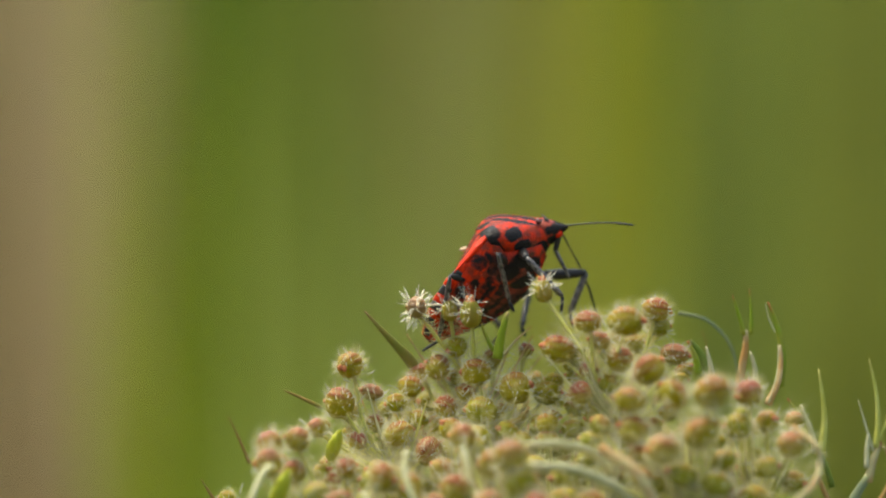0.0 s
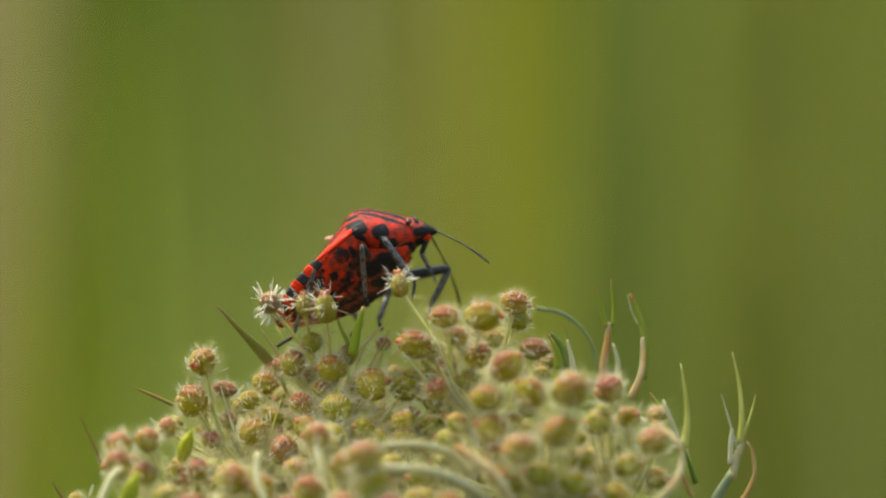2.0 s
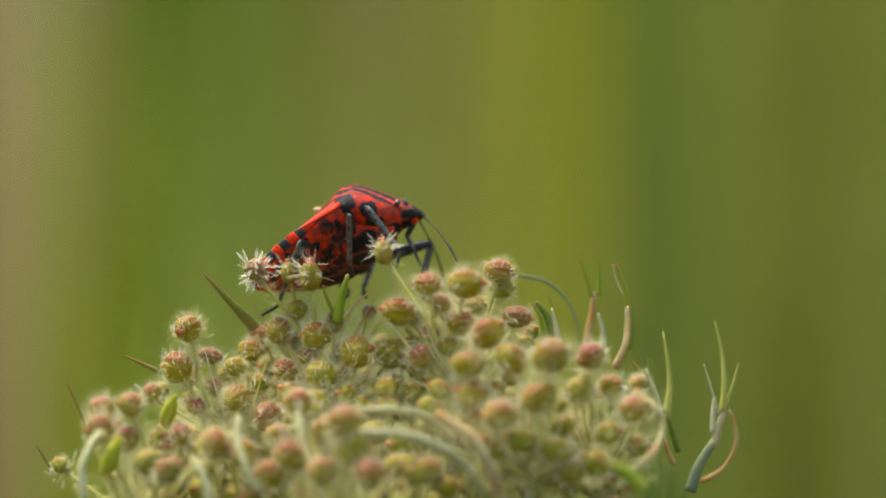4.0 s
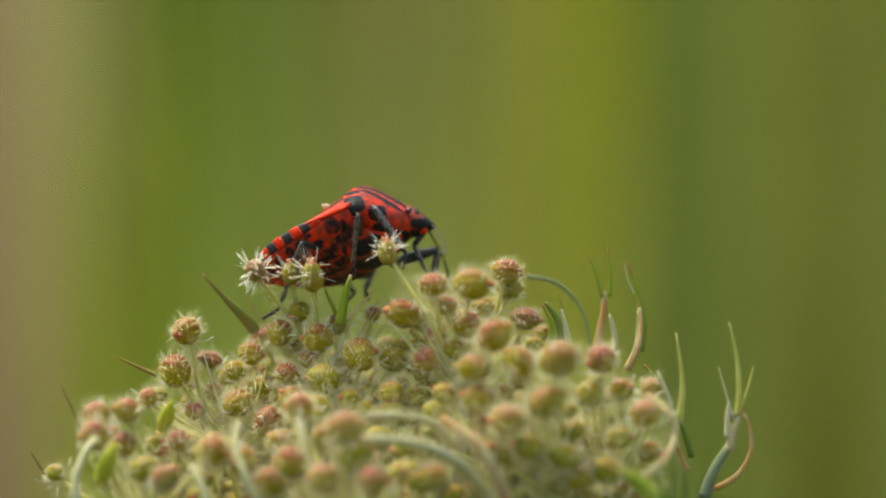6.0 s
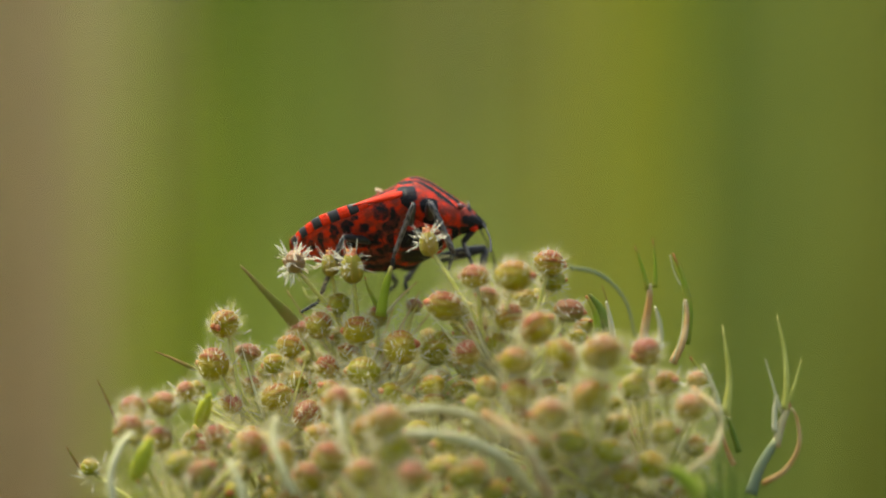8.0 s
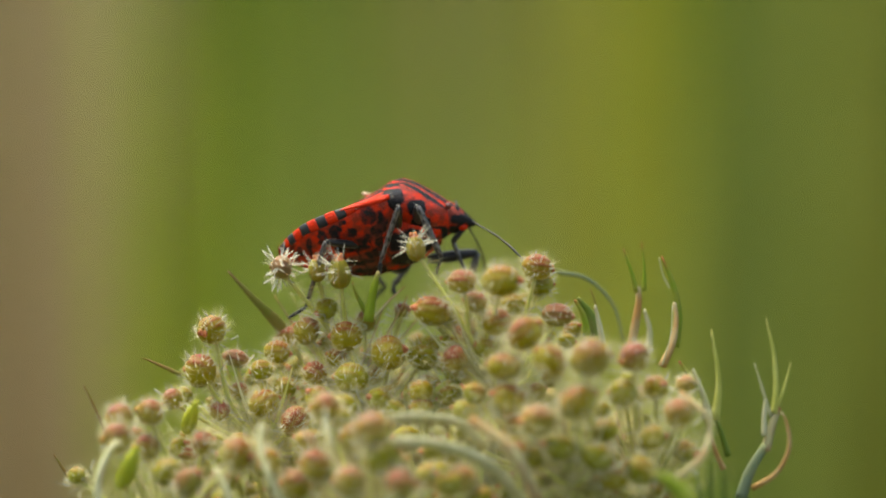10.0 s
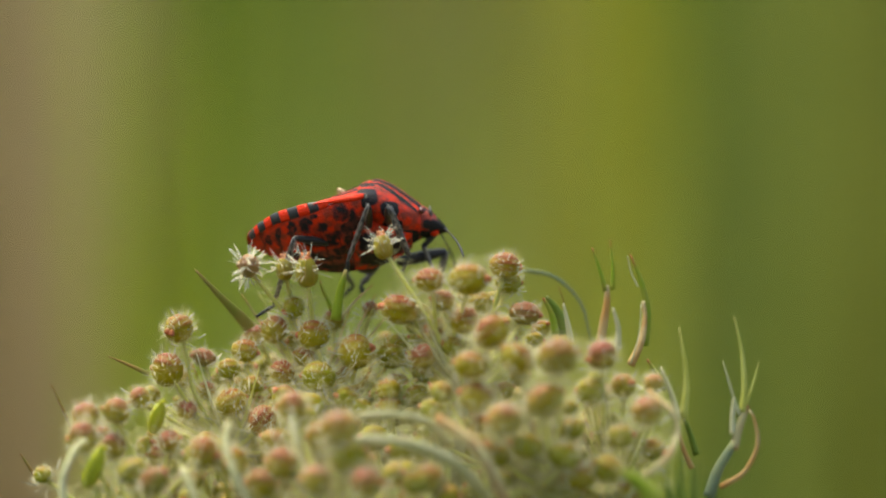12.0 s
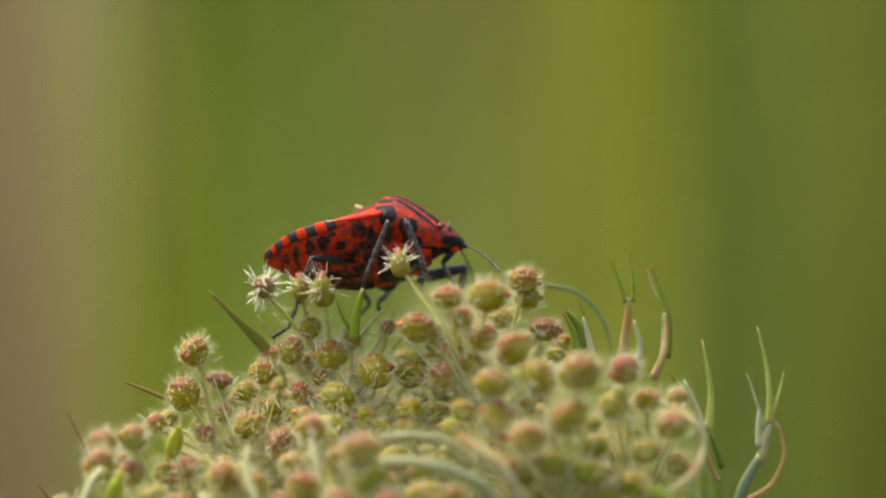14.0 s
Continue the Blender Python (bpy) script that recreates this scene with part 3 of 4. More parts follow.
umbellet("left", (-9.64, 207.2, -9.64), [(-12.16, 207.4, -3.93, 0.85, "a"), (-12.66, 206.7, -5.91, 0.88, "a"), (-11.03, 208.2, -5.38, 0.62, "d"), (-9.75, 207.2, -5.9, 0.62, "g"), (-9.06, 208.2, -5.06, 0.72, "a"), (-9.62, 206.2, -7.48, 0.85, "a"), (-8.06, 205.7, -8.38, 0.85, "a"), (-12.88, 202.7, -8.04, 0.48, "l"), (-13.82, 204.2, -7.15, 0.6, "b"), (-10.87, 207.7, -6.94, 0.55, "b"), (-11.76, 206.7, -7.84, 0.6, "b"), (-8.67, 207.2, -6.77, 0.65, "g")])
umbellet("west", (-13.91, 201.2, -13.49), [(-14.75, 202.2, -7.69, 0.75, "b"), (-16.11, 201.2, -7.95, 0.8, "b"), (-16.15, 200.2, -8.82, 0.8, "b"), (-15.52, 199.2, -10.2, 0.55, "l"), (-13.73, 199.2, -10.37, 0.8, "g"), (-12.69, 198.2, -10.78, 0.75, "d"), (-10.46, 199.2, -9.5, 0.8, "a"), (-12.25, 202.2, -9.13, 0.65, "b"), (-18.31, 203.2, -10.74, 0.5, "g"), (-14.89, 202.2, -9.33, 0.7, "b")])
umbellet("stars", (-5.63, 209.2, -6.76), [(-8.73, 206.7, -0.95, 0.70, "s"), (-7.05, 207, -1.05, 0.54, "t"), (-5.96, 206.3, -1.2, 0.70, "t")])
umbellet("top", (1.51, 204.2, -6.87), [(-1.46, 204.2, -3.04, 0.98, "a"), (0.01, 203.2, -1.62, 0.8, "a"), (1.81, 201.9, -1.59, 1.02, "a"), (3.52, 204.9, -0.97, 0.82, "a"), (3.68, 205.7, -1.79, 0.7, "g"), (0.6, 204.2, -2.6, 0.7, "b"), (1.59, 203.2, -3.54, 0.8, "a"), (2.9, 199.9, -4.04, 0.92, "a"), (4.46, 204.2, -3.24, 0.75, "d"), (0.06, 204.2, -4.2, 0.7, "b"), (-0.34, 203.7, -5.24, 0.75, "b"), (1.12, 203.7, -4.77, 0.65, "g"), (2.33, 205.2, -2.76, 0.7, "g"), (-2.26, 205, -0.02, 0.58, "t")])
umbellet("east", (5.15, 200.2, -11.18), [(1.95, 199.7, -5.54, 0.85, "a"), (4.09, 199.2, -5.25, 0.9, "a"), (5.87, 197.2, -5.09, 1.05, "a"), (5.29, 197, -7.11, 0.98, "a"), (2.18, 199.7, -7.06, 0.9, "a"), (3.46, 197.2, -7.93, 0.95, "b"), (0.19, 202.2, -7.73, 0.75, "g"), (4.49, 198.2, -9.23, 0.85, "g"), (6.17, 198.2, -9.71, 0.85, "g"), (6.59, 199.2, -8.52, 0.7, "g"), (2.6, 199.2, -9.28, 0.75, "g")])
umbellet("far_east", (8.64, 203.2, -11.66), [(8.04, 201.2, -5.16, 0.85, "b"), (10.07, 199.7, -7.71, 0.88, "b"), (9.04, 202.2, -6.63, 0.7, "a"), (7.56, 201.2, -6.84, 0.75, "g"), (8.83, 200.2, -8.9, 0.75, "g"), (10.53, 203.2, -6.57, 0.6, "b"), (10.42, 202.2, -9.62, 0.7, "g"), (8.26, 199.2, -10.4, 0.8, "g"), (6.96, 199.2, -10.76, 0.8, "a")])
umbellet("front", (-4.18, 197.2, -13.76), [(-4.11, 196.2, -8.27, 0.98, "b"), (-3.6, 196.2, -9.63, 0.9, "g"), (-6.38, 200.2, -7.44, 0.8, "b"), (-6.77, 198.2, -9.99, 0.8, "a"), (-9.03, 199.2, -9.98, 0.8, "a"), (-7.69, 198.2, -10.92, 0.8, "a"), (-2.81, 195.2, -10.7, 0.9, "b"), (-5.15, 196.2, -10.65, 0.85, "b"), (-0.04, 197.2, -10.64, 0.85, "b"), (-1.62, 199.2, -10.55, 0.75, "g"), (-5.69, 200.2, -9.07, 0.7, "g"), (-7.43, 202.2, -9.16, 0.7, "b")])
strand("bracteole", [(10.21, 193.2, -11.51), (9.34, 193.2, -10.55), (8.46, 193.2, -10.12)], 0.5, 0.15, LIME)
strand("bracteole", [(-1.09, 207.2, -8.07), (-1.34, 206.2, -7.21), (-0.66, 206.2, -6.4)], 0.5, 0.1, LIME)
strand("bract", [(8.14, 209.2, -5.07), (8.34, 209.2, -3.84), (8.51, 209.2, -2.75), (8.49, 209.2, -1.99)], 0.24, 0.13, SHEATH)
strand("bract", [(8.43, 209.2, -2.26), (8.11, 209.2, -1.11), (7.79, 209.2, -0.15)], 0.14, 0.03, GREEN)
strand("bract", [(8.79, 209.2, -2.21), (8.79, 209.2, -1.11), (8.67, 209.2, 0.2)], 0.13, 0.025, GREEN)
strand("bract", [(9, 209.7, -5.09), (9.06, 209.7, -4.14), (8.8, 209.7, -3.09)], 0.2, 0.06, WHITE)
strand("bract", [(9.6, 208.2, -5.87), (10.13, 208.4, -4.71), (10.32, 208.7, -3.57), (10.24, 208.8, -2.76)], 0.2, 0.09, SHEATH)
strand("bract", [(10.24, 209, -4.94), (10.41, 209, -3.31), (10.17, 209, -1.88), (9.64, 209, -0.49)], 0.28, 0.04, GREEN)
strand("bract", [(9.59, 207.8, -5.77), (10, 207.8, -4.36), (10.1, 207.8, -2.9)], 0.04, 0.02, WHITE)
strand("bract", [(10, 208.8, -2.07), (9.68, 208.8, -1.39), (9.49, 208.8, -0.57)], 0.04, 0.02, WHITE)
strand("bract", [(6.72, 208, -4.75), (6.57, 208, -3.8), (6.35, 208, -2.85)], 0.17, 0.06, WHITE)
strand("bract", [(6.57, 208.2, -3.75), (6.41, 208.2, -2.85), (6.15, 208.2, -2.04)], 0.06, 0.02, BROWN)
strand("bract", [(6.42, 209, -4.37), (6.1, 209, -3.28), (5.56, 209, -2.51)], 0.34, 0.08, FOLIAGE)
strand("bract", [(5.99, 208.2, -4.35), (5.81, 208.2, -3.39), (5.38, 208.2, -2.57)], 0.2, 0.05, GREEN)
strand("bract", [(4.45, 201.2, -1.17), (5.89, 201.2, -1.52), (7.06, 201.2, -2.71), (7.52, 201.2, -4.42)], 0.1, 0.05, STALK)
strand("bract", [(13.1, 203.2, -11.95), (13.56, 203.2, -10.63), (14.33, 203.2, -9.38)], 0.32, 0.2, STALK)
strand("bract", [(14.28, 203.2, -9.7), (14.55, 203.2, -8.64), (14.93, 203.2, -7.61)], 0.24, 0.14, PALE)
strand("bract", [(14.23, 203.2, -8.99), (14.24, 203.2, -7.98), (14.32, 203.2, -7.23)], 0.15, 0.09, WHITE)
strand("bract", [(14.71, 203.2, -7.93), (14.8, 203.2, -6.65), (14.68, 203.2, -5.06), (14.32, 203.2, -3.41)], 0.18, 0.03, PEDICEL)
strand("bract", [(14.55, 203.2, -8.11), (14.19, 203.2, -6.91), (13.78, 203.2, -5.53)], 0.09, 0.02, WHITE)
strand("bract", [(14.82, 203.2, -7.71), (15.2, 203.2, -6.66), (15.5, 203.2, -5.54)], 0.1, 0.02, PEDICEL)
strand("bract", [(13.6, 202.7, -11.44), (14.72, 202.7, -10.76), (15.36, 202.7, -9.55), (15.26, 202.7, -8.36), (15, 202.7, -7.83)], 0.15, 0.05, SHEATH)
strand("bract", [(11.9, 203.2, -8.23), (12.07, 203.2, -6.37), (11.74, 203.2, -3.93)], 0.2, 0.03, PEDICEL)
strand("bract", [(11.64, 203.2, -8.23), (11.4, 203.2, -7.16), (10.86, 203.2, -5.78)], 0.2, 0.05, WHITE)
strand("bract", [(12.58, 204.2, -10.01), (12.21, 204.2, -8.81), (11.79, 204.2, -7.74)], 0.17, 0.08, FOLIAGE)
strand("bract", [(12.36, 204.2, -10.63), (11.97, 204.2, -9.74), (11.71, 204.2, -8.67)], 0.15, 0.06, SHEATH)
strand("bract", [(11.18, 204.2, -6.94), (10.71, 204.2, -6.13), (10.26, 204.2, -5.46)], 0.17, 0.05, GREEN)
strand("bract", [(12.1, 218.2, -13.81), (11.71, 218.2, -12.52), (11.63, 218.2, -11.23)], 0.26, 0.03, FOLIAGE)
strand("bract", [(12.44, 219.2, -13.88), (12.36, 219.2, -12.16), (12.31, 219.2, -10.44)], 0.26, 0.03, FOLIAGE)
strand("bract", [(12.91, 220.2, -13.95), (13.04, 220.2, -12.43), (12.88, 220.2, -10.93)], 0.26, 0.03, FOLIAGE)
strand("bract", [(13.25, 221.2, -14.03), (13.17, 221.2, -12.61), (13.42, 221.2, -11.19)], 0.26, 0.03, FOLIAGE)
strand("bract", [(13.74, 222.2, -14.1), (13.83, 222.2, -12.85), (13.96, 222.2, -11.63)], 0.26, 0.03, FOLIAGE)
strand("bract", [(14.08, 223.2, -14.17), (13.97, 223.2, -13.15), (13.6, 223.2, -12.12)], 0.26, 0.03, FOLIAGE)
strand("bract", [(12.82, 224.2, -14.24), (12.38, 224.2, -13.21), (12.24, 224.2, -12.18)], 0.26, 0.03, FOLIAGE)
strand("bract", [(14.48, 225.2, -14.32), (14.43, 225.2, -13.43), (14.41, 225.2, -12.55)], 0.26, 0.03, FOLIAGE)
strand("ray", [(9.65, 198.2, -10.87), (10.95, 198.2, -9.79), (11.47, 199.2, -8.55), (11.14, 199.2, -7.64), (10.15, 200.2, -6.76)], 0.17, 0.12, PALE)
strand("bract", [(-8.62, 209.2, -4.28), (-9.29, 209, -3.45), (-10.23, 208.8, -2.48), (-11.49, 208.7, -1.11)], 0.38, 0.04, DULL)
strand("bract", [(-13.66, 207.7, -6.16), (-14.68, 207.8, -5.69), (-15.62, 207.8, -5.28)], 0.125, 0.024, BROWN)
strand("bract", [(-17.42, 209.2, -9.15), (-17.96, 209.2, -7.91), (-18.55, 209.2, -6.68)], 0.0936, 0.024, BROWN)
strand("bract", [(-18.93, 207.2, -11.34), (-19.41, 207.2, -10.61), (-19.86, 207.2, -9.9)], 0.125, 0.024, BROWN)
strand("bract", [(-4.57, 206.2, -3.55), (-4.37, 206, -2.33), (-4.05, 205.7, -1.15)], 0.3, 0.09, LIME)
strand("bract", [(-4.29, 206.7, -3.43), (-3.61, 206.7, -2.62), (-2.79, 206.7, -1.87)], 0.0936, 0.024, PALE)
strand("bract", [(-4.73, 207.7, -3.18), (-5.21, 207.7, -2.22), (-5.37, 207.7, -1.68)], 0.125, 0.04, GREEN)
strand("ray", [(2.79, 198.2, -11.81), (1.14, 196.2, -9.87), (-1.02, 195.2, -8.91), (-3.18, 195.2, -8.76)], 0.32, 0.26, WHITE)
strand("ray", [(0.99, 199.2, -9.26), (-0.03, 198.2, -8.17), (-1.56, 197.2, -7.72), (-3.36, 197.2, -7.79)], 0.26, 0.22, WHITE)
strand("ray", [(3.69, 197.2, -12.52), (3.05, 196.2, -10.65), (2.04, 196.2, -8.98), (0.37, 197.2, -7.86)], 0.34, 0.26, PALE)
strand("ray", [(-16.77, 198.2, -12.21), (-16.88, 198.2, -10.65), (-16.41, 198.7, -9.39), (-15.98, 199.2, -8.9)], 0.2, 0.15, WHITE)
strand("ray", [(-8.29, 197.2, -11.67), (-8.92, 197.2, -10.38), (-9.33, 197.7, -9.12), (-9.22, 198.2, -8.11)], 0.2, 0.15, WHITE)
strand("ray", [(-10.61, 197.2, -12.17), (-10.86, 197.2, -11.14), (-11.35, 197.7, -10.14)], 0.2, 0.15, WHITE)
strand("ray", [(-6.04, 199.2, -10.26), (-6.16, 199.2, -8.96), (-6.44, 199.7, -7.81)], 0.24, 0.2, WHITE)
strand("ray", [(-4.09, 205.7, -6.9), (-3.33, 205.4, -6.62), (-2.92, 205.2, -6.03)], 0.16, 0.08, BROWN)

cam.data.dof.focus_object = FRUITS["stars"][2]    # the lens keeps its focus on the bristly fruit beside the bug

# fruits deeper in the head, under the outer ones
for i in range(130):
    a, s = rng.uniform(0, 2 * math.pi), math.sqrt(rng.uniform(0, 1))
    x, y = -2.4 + 12.5 * s * math.cos(a), 208.5 + 12 * s * math.sin(a)
    top = -5.6 - 5.2 * ((x + 1.0) / 15) ** 2 - 3.5 * max(0, (206 - y) / 11) ** 1.5 - 2.0 * max(0, (y - 208) / 12)
    z = top - rng.uniform(0.6, 5.0)
    fruit((x, y, z), rng.uniform(0.6, 0.85), rng.choice("aggggg"), (x * 0.8, 208 + (y - 208) * 0.7, z - 4.5), True)

bm = bmesh.new()
hub = at_plant(HUB)
line = smooth_line([Vector((0, 0, -0.01)), Vector((0.004, 0.003, 0.2)), Vector((-0.003, 0.004, 0.42)), hub], 8)
tube(bm, line, [0.0024 - 0.0009 * i / (len(line) - 1) for i in range(len(line))], 12)
part("stem", bm, STEM, plant)
for k in range(16):
    a = 2 * math.pi * k / 16 + 0.2
    r = 9 + 2 * (k % 3)
    strand("ray", [HUB, (HUB[0] + r * 0.6 * math.cos(a), HUB[1] + r * 0.55 * math.sin(a), HUB[2] + 9), (HUB[0] + r * math.cos(a), HUB[1] + r * 0.8 * math.sin(a), HUB[2] + 15)], 0.42, 0.32, WHITE, 1.0)
for i in range(2600):
    a, q = rng.uniform(0, 2 * math.pi), math.sqrt(rng.random())
    x, y = -2.4 + 13.5 * q * math.cos(a), 206 + 11 * q * math.sin(a)
    top = -4.4 - 5.2 * ((x + 1.0) / 15) ** 2 - 3.5 * max(0, (205 - y) / 10) ** 1.5 - 2.0 * max(0, (y - 208) / 12)
    p = at_plant((x, y, top - rng.uniform(0.0, 5.0)))
    d = Vector((rng.gauss(0, 1), rng.gauss(0, 1), rng.gauss(0.3, 0.8))).normalized()
    cone(down, p, p + d * rng.uniform(0.0008, 0.0022), 0.000014, 3)
for i in range(500):
    p = at_plant((rng.uniform(0.5, 11.5), rng.uniform(195.5, 200.5), rng.uniform(-12.5, -6.0)))
    d = Vector((rng.gauss(0, 1), rng.gauss(0, 1), rng.gauss(0.3, 0.8))).normalized()
    cone(down, p, p + d * rng.uniform(0.0008, 0.002), 0.000014, 3)
tagged(part("chaff", glint_flecks, SPINE, plant, "small white bristles, and flecks added as glints, between the fruits", False), kind="stuff")
tagged(part("hairs", down, BRISTLE, plant, "fine white hairs on the stalks", False), kind="stuff")

# ---------------------------------------------------------------- shield bug
bug = tagged(new("shield_bug"), "red and black striped shield bug climbing over the seed head", "insect")


def bug_point(u, y, v):
    """A place on the bug, in millimetres: from the tail forwards, to its left, up."""
    return Vector(((u - 5) / 1000, y / 1000, v / 1000))


def body_loft(stations, sides=32, grow=0.0, upper=True, lower=True, crest=2.2, keel=1.6):
    """Stations of u, half width, top, margin and bottom heights: a body with a domed back and belly that meet in a side margin."""
    line = stations
    fine = []
    for a, b in zip(line, line[1:]):
        for k in range(5):
            t = k / 5
            fine.append([p + (q - p) * t for p, q in zip(a, b)])
    fine.append(list(line[-1]))
    arr = np.array(fine)
    for _ in range(3):
        arr[1:-1] = 0.25 * arr[:-2] + 0.5 * arr[1:-1] + 0.25 * arr[2:]
    bm = bmesh.new()
    loops = []
    for u, w, zt, zm, zb in arr:
        loop = []
        for k in range(sides):
            a = 2 * math.pi * k / sides
            c, s = math.cos(a), math.sin(a)
            y = math.copysign((w + grow) * (1 - abs(s) ** (crest if s >= 0 else keel)), c)
            if s >= 0:
                z = zm + (zt - zm + grow) * s if upper else zm
            else:
                z = zm + (zm - zb + grow) * s if lower else zm - 0.12 * abs(s)
            loop.append(bm.verts.new(bug_point(u, y, z)))
        loops.append(loop)
    rings(bm, loops)
    return bm


BODY = [(0.0, 0.4, -0.02, -0.22, -0.6), (0.6, 1.25, 0.38, 0.16, -0.95), (1.43, 2.0, 0.74, 0.58, -1.3), (2.88, 2.75, 1.18, 0.95, -1.8),
        (4.31, 3.05, 1.75, 1.28, -2.0), (5.2, 3.0, 2.12, 1.45, -1.9), (6.0, 2.8, 2.38, 1.5, -1.7)]
hind = [part("abdomen", body_loft(BODY), ABDOMEN, bug, "red belly with black spots, shade put into its underside colour")]
hind.append(part("scutellum", body_loft([(u + 0.12, w * 0.80, zt + 0.10, zm + 0.12, zm) for u, w, zt, zm, zb in BODY], lower=False), SCUTELLUM, bug, "red back shield with black stripes"))
part("thorax", body_loft([(5.2, 2.3, 1.4, 0.6, -1.85), (6.2, 2.2, 1.5, 0.4, -1.75), (7.2, 1.7, 1.2, 0.1, -1.35), (8.0, 1.0, 0.7, 0.0, -0.8)], keel=2.2), THORAX, bug, "red breast, dusky with shade put into its colour")
part("pronotum", body_loft([(5.45, 2.8, 2.32, 1.45, 0.5), (5.85, 3.0, 2.5, 1.5, 0.0), (6.4, 2.8, 2.62, 1.3, -0.5), (7.0, 2.35, 2.38, 1.0, -0.8),
                            (7.65, 1.75, 1.92, 0.72, -0.8), (8.25, 1.2, 1.48, 0.5, -0.5), (8.45, 1.0, 1.3, 0.45, -0.38)], keel=2.0), PRONOTUM, bug, "red collar shield with black stripes and spots")
part("head", body_loft([(8.25, 0.95, 1.34, 0.45, -0.42), (8.7, 0.95, 1.17, 0.42, -0.36), (9.05, 0.72, 0.88, 0.32, -0.26), (9.38, 0.45, 0.50, 0.16, -0.18), (9.72, 0.14, 0.10, -0.02, -0.1)], crest=2.6, keel=2.4), HEAD, bug, "red head with black markings")


def lump(centre, size, turn=0.0):
    bm = bmesh.new()
    bmesh.ops.create_uvsphere(bm, u_segments=14, v_segments=10, radius=0.001)
    spin = Matrix.Rotation(turn, 3, "Y")
    for v in bm.verts:
        v.co = bug_point(*centre) + spin @ Vector((v.co.x * size[0], v.co.y * size[1], v.co.z * size[2]))
    return bm


for s in (-1, 1):
    part("eye", lump((8.5, 0.95 * s, 0.98), (0.17, 0.17, 0.17)), EYE_RED, bug, "small dark red bulging eye")
    bm = bmesh.new()
    cone(bm, bug_point(8.92, 0.5 * s, 0.75), bug_point(8.88, 0.6 * s, 1.30), 0.00012, 6)
    part("horn", bm, CHITIN, bug)
part("cheek", lump((9.1, -0.36, -0.12), (0.22, 0.18, 0.16)), RED_PLATE, bug, "pale red cheek below the eye")
hind.append(part("flake", lump((4.6, 0.9, 1.98), (0.3, 0.2, 0.12), 0.5), FLAKE, bug, "pale tan flake stuck on the back"))

# side plates of the belly, black and red in turn
grid = np.array(BODY)
EDGES = [0.14, 0.42, 0.61, 0.93, 1.27, 1.69, 2.12, 2.60, 3.11, 3.58, 4.05]
for s in (-1, 1):
    for k, (u0, u1) in enumerate(zip(EDGES, EDGES[1:])):
        bm = bmesh.new()
        loops = []
        for u in np.linspace(u0, u1 - 0.02, 6):
            w, zm = np.interp(u, grid[:, 0], grid[:, 1]), np.interp(u, grid[:, 0], grid[:, 3])
            thick = np.interp(u, [0, 0.6, 2, 3.2, 4.05], [0.17, 0.22, 0.27, 0.26, 0.15])
            lift = np.interp(u, [0, 0.6, 2, 4], [-0.08, 0.06, 0.15, 0.2])
            loops.append([bm.verts.new(bug_point(u - 0.35 * thick * math.sin(a), s * (w * 0.968 + 0.13 * math.cos(a) - 0.06 * math.sin(a)), zm + lift - 0.04 + thick * math.sin(a))) for a in [2 * math.pi * q / 12 for q in range(12)]])
        rings(bm, loops)
        bmesh.ops.recalc_face_normals(bm, faces=bm.faces)
        hind.append(part("side_plate", bm, CHITIN if k % 2 == 0 else RED_PLATE, bug, "black side plate" if k % 2 == 0 else "bright red side plate"))
    # the raised red edge of the folded wing, from the shoulder to the side plates
    bm = bmesh.new()
    loops = []
    for u in np.linspace(3.3, 5.75, 12):
        w = np.interp(u, grid[:, 0], grid[:, 1])
        z = np.interp(u, [3.3, 3.64, 5.41, 5.75], [1.36, 1.44, 1.68, 1.74])
        thick = np.interp(u, [3.3, 4.0, 5.2, 5.75], [0.03, 0.12, 0.20, 0.12])
        loops.append([bm.verts.new(bug_point(u, s * (w * 0.95 + 0.16 * math.cos(a) - 0.10 * math.sin(a)), z + thick * math.sin(a))) for a in [2 * math.pi * q / 12 for q in range(12)]])
    rings(bm, loops)
    bmesh.ops.recalc_face_normals(bm, faces=bm.faces)
    hind.append(part("wing_edge", bm, RED_PLATE, bug, "bright red raised wing edge"))


def limb(name, length, r0, r1, mat, label="", bulge=0.0, sides=9, fuzz=0):
    """A straight limb along its own x, in millimetres, swollen towards the middle, with short hairs."""
    bm = bmesh.new()
    n = 10
    line = [Vector((length * i / n / 1000, 0, 0)) for i in range(n + 1)]
    tube(bm, line, [0.001 * (r0 + (r1 - r0) * i / n + bulge * math.sin(math.pi * i / n)) * (0.75 if i in (0, n) else 1) for i in range(n + 1)], sides)
    r = random.Random(len(name) + fuzz)
    for _ in range(fuzz):
        a, x = r.uniform(0, 6.28), r.uniform(0.1, 0.95) * length / 1000
        d = Vector((0.4, math.cos(a), math.sin(a)))
        cone(bm, Vector((x, 0, 0)) + 0.0008 * r1 * d, Vector((x, 0, 0)) + d * 0.001 * (r1 + 0.16), 0.000018, 3)
    return part(name, bm, mat, bug, label)


def turn_to(a, b, up=Vector((0, 0, 1))):
    """A pose at a whose x points to b."""
    x = (b - a).normalized()
    y = up.cross(x).normalized()
    return Matrix.Translation(a) @ Matrix((x, y, x.cross(y))).transposed().to_4x4()


